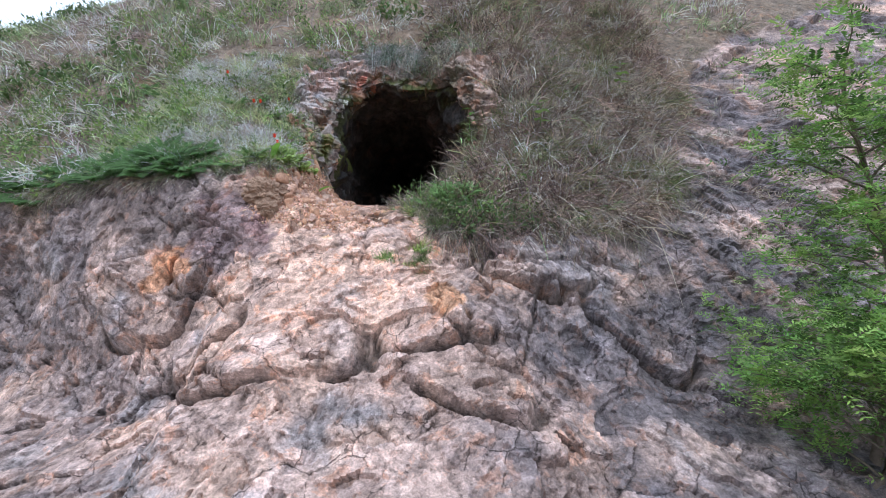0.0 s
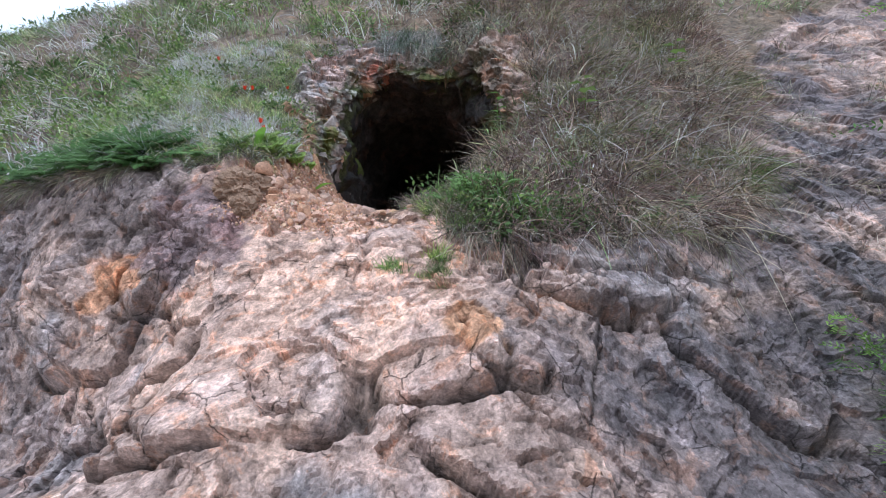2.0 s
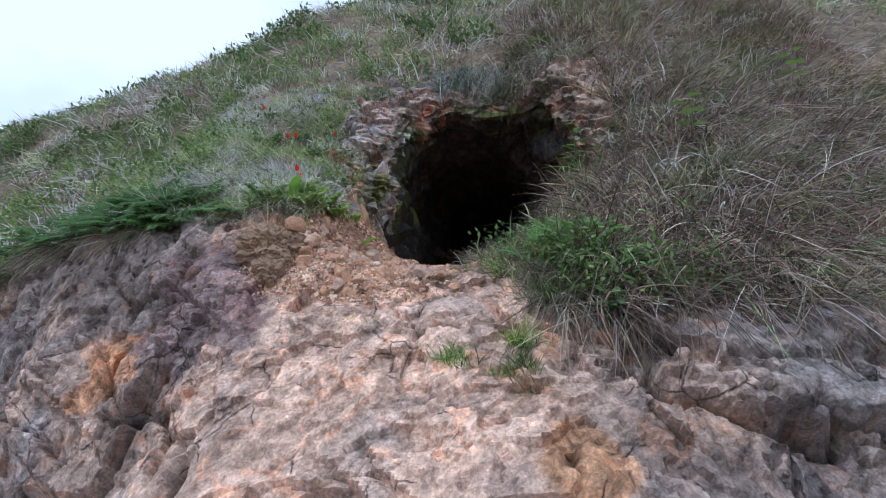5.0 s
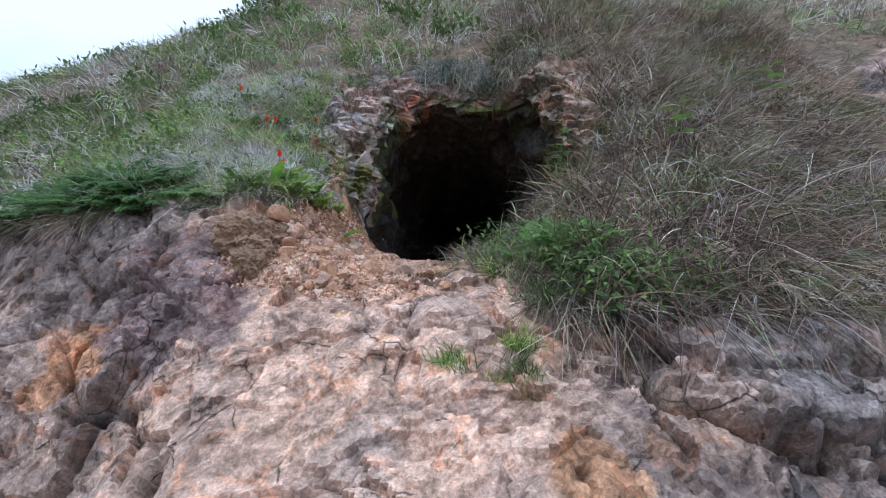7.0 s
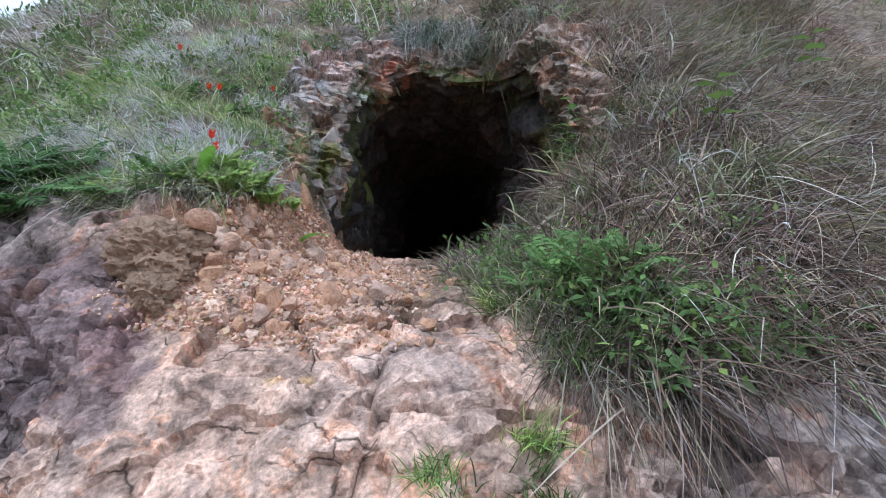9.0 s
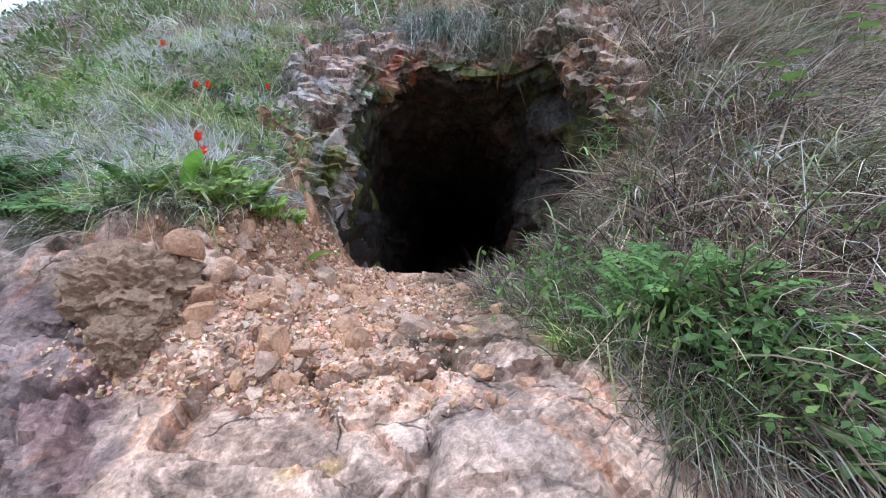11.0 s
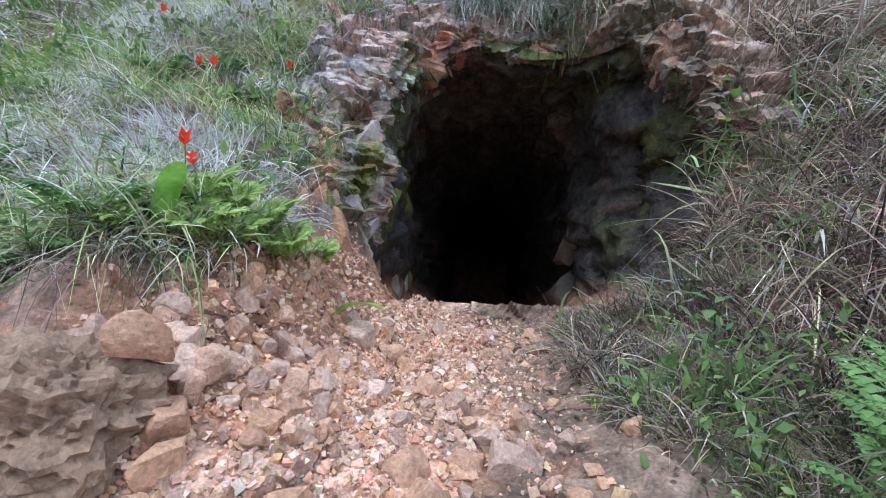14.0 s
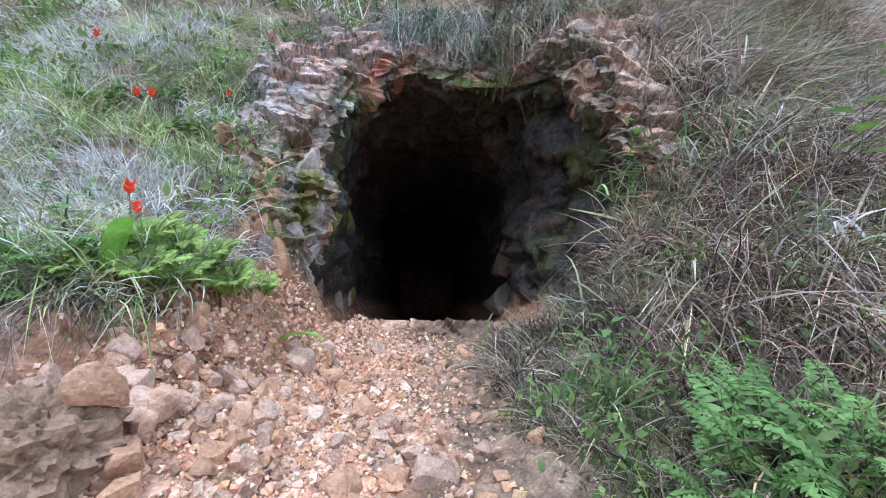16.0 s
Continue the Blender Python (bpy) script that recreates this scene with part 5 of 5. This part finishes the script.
# ---- the feathery tree at the foot of the rock ----
def feathery_tree(base, height, limbs, per):
    ob = thing("tree", "young feathery green tree at the foot of the rock", "tree", base, "feathery trees")
    t = np.linspace(0, 1, 9)
    trunk = np.stack([0.25 * np.sin(4 * t), 0.12 * np.sin(3 * t + 1), height * 0.8 * t], 1)
    part("trunk", tube_arrays(trunk, 0.04 - 0.03 * t, (0.17, 0.13, 0.10), 8), BARK, ob)
    tips, ways = [], []
    for n in range(limbs):
        h = 0.12 + 0.86 * (n / (limbs - 1))
        a = 2.4 * n + rng.uniform(-0.5, 0.5)
        reach = rng.uniform(0.7, 1.35) * (1.05 - 0.55 * h)
        start = np.array([np.interp(h, t, trunk[:, k]) for k in range(3)])
        way = np.array([math.cos(a), math.sin(a) * 0.75, rng.uniform(0.2, 1.0)])
        s = np.linspace(0, 1, 8)
        line = start + way * (reach * s)[:, None] + np.array([0, 0, -0.3 * reach]) * (s * s)[:, None] + 0.05 * np.stack([np.sin(7 * s + n), np.cos(6 * s + n), np.sin(5 * s + n)], 1) * s[:, None]
        part("limb", tube_arrays(line, 0.010 - 0.008 * s, (0.15, 0.12, 0.09), 5), BARK, ob)
        u = rng.uniform(0.15, 1.0, per) ** 0.8
        c = np.stack([np.interp(u, s, line[:, k]) for k in range(3)], 1) + rng.normal(0, 0.09, (per, 3))
        tips.append(c)
        ways.append(np.tile(way, (per, 1)))
    centre, lead = np.concatenate(tips), np.concatenate(ways)
    n = len(centre)
    go = unit(rng.normal(size=(n, 3)) * np.array([1, 1, 0.5]) + lead * 0.7)
    length = rng.uniform(0.10, 0.24, n)
    pairs = 8
    u = np.linspace(0.1, 1, pairs)
    at = (centre[:, None] + go[:, None] * (length[:, None] * u[None])[..., None] + np.array([0, 0, -0.35]) * (length[:, None] * u[None] ** 2)[..., None]).reshape(-1, 3)
    g2 = np.repeat(go, pairs, 0)
    side = unit(np.cross(g2, np.tile(np.array([0, 0, 1.0]), (len(g2), 1)) + rng.normal(0, 0.3, (len(g2), 3))))
    tone = np.repeat(palette(n, (4, 0.19, 0.33, 0.08), (3, 0.31, 0.46, 0.12), (2, 0.09, 0.16, 0.045)), pairs, 0)
    verts, faces, tones, shift = [], [], [], 0
    for sign in (-1, 1):
        way = unit(side * sign + g2 * 0.45)
        across = g2 * 0.0075
        mid = at + way * 0.022
        verts.append(np.stack([at, mid - across, at + way * 0.046, mid + across], 1).reshape(-1, 3))
        faces.append(np.arange(len(at) * 4).reshape(-1, 4) + shift)
        tones.append(np.repeat(tone, 4, 0))
        shift += len(at) * 4
    part("crown", (np.concatenate(verts), faces, np.concatenate(tones)), LEAFY, ob, "feathery bright green leaves with gaps")
    return ob


feathery_tree((3.05, 3.5, 0.12), 3.7, 44, 46)
feathery_tree((3.9, 3.2, 0.0), 4.0, 40, 50)
feathery_tree((2.85, 3.3, 0.1), 1.4, 22, 60)
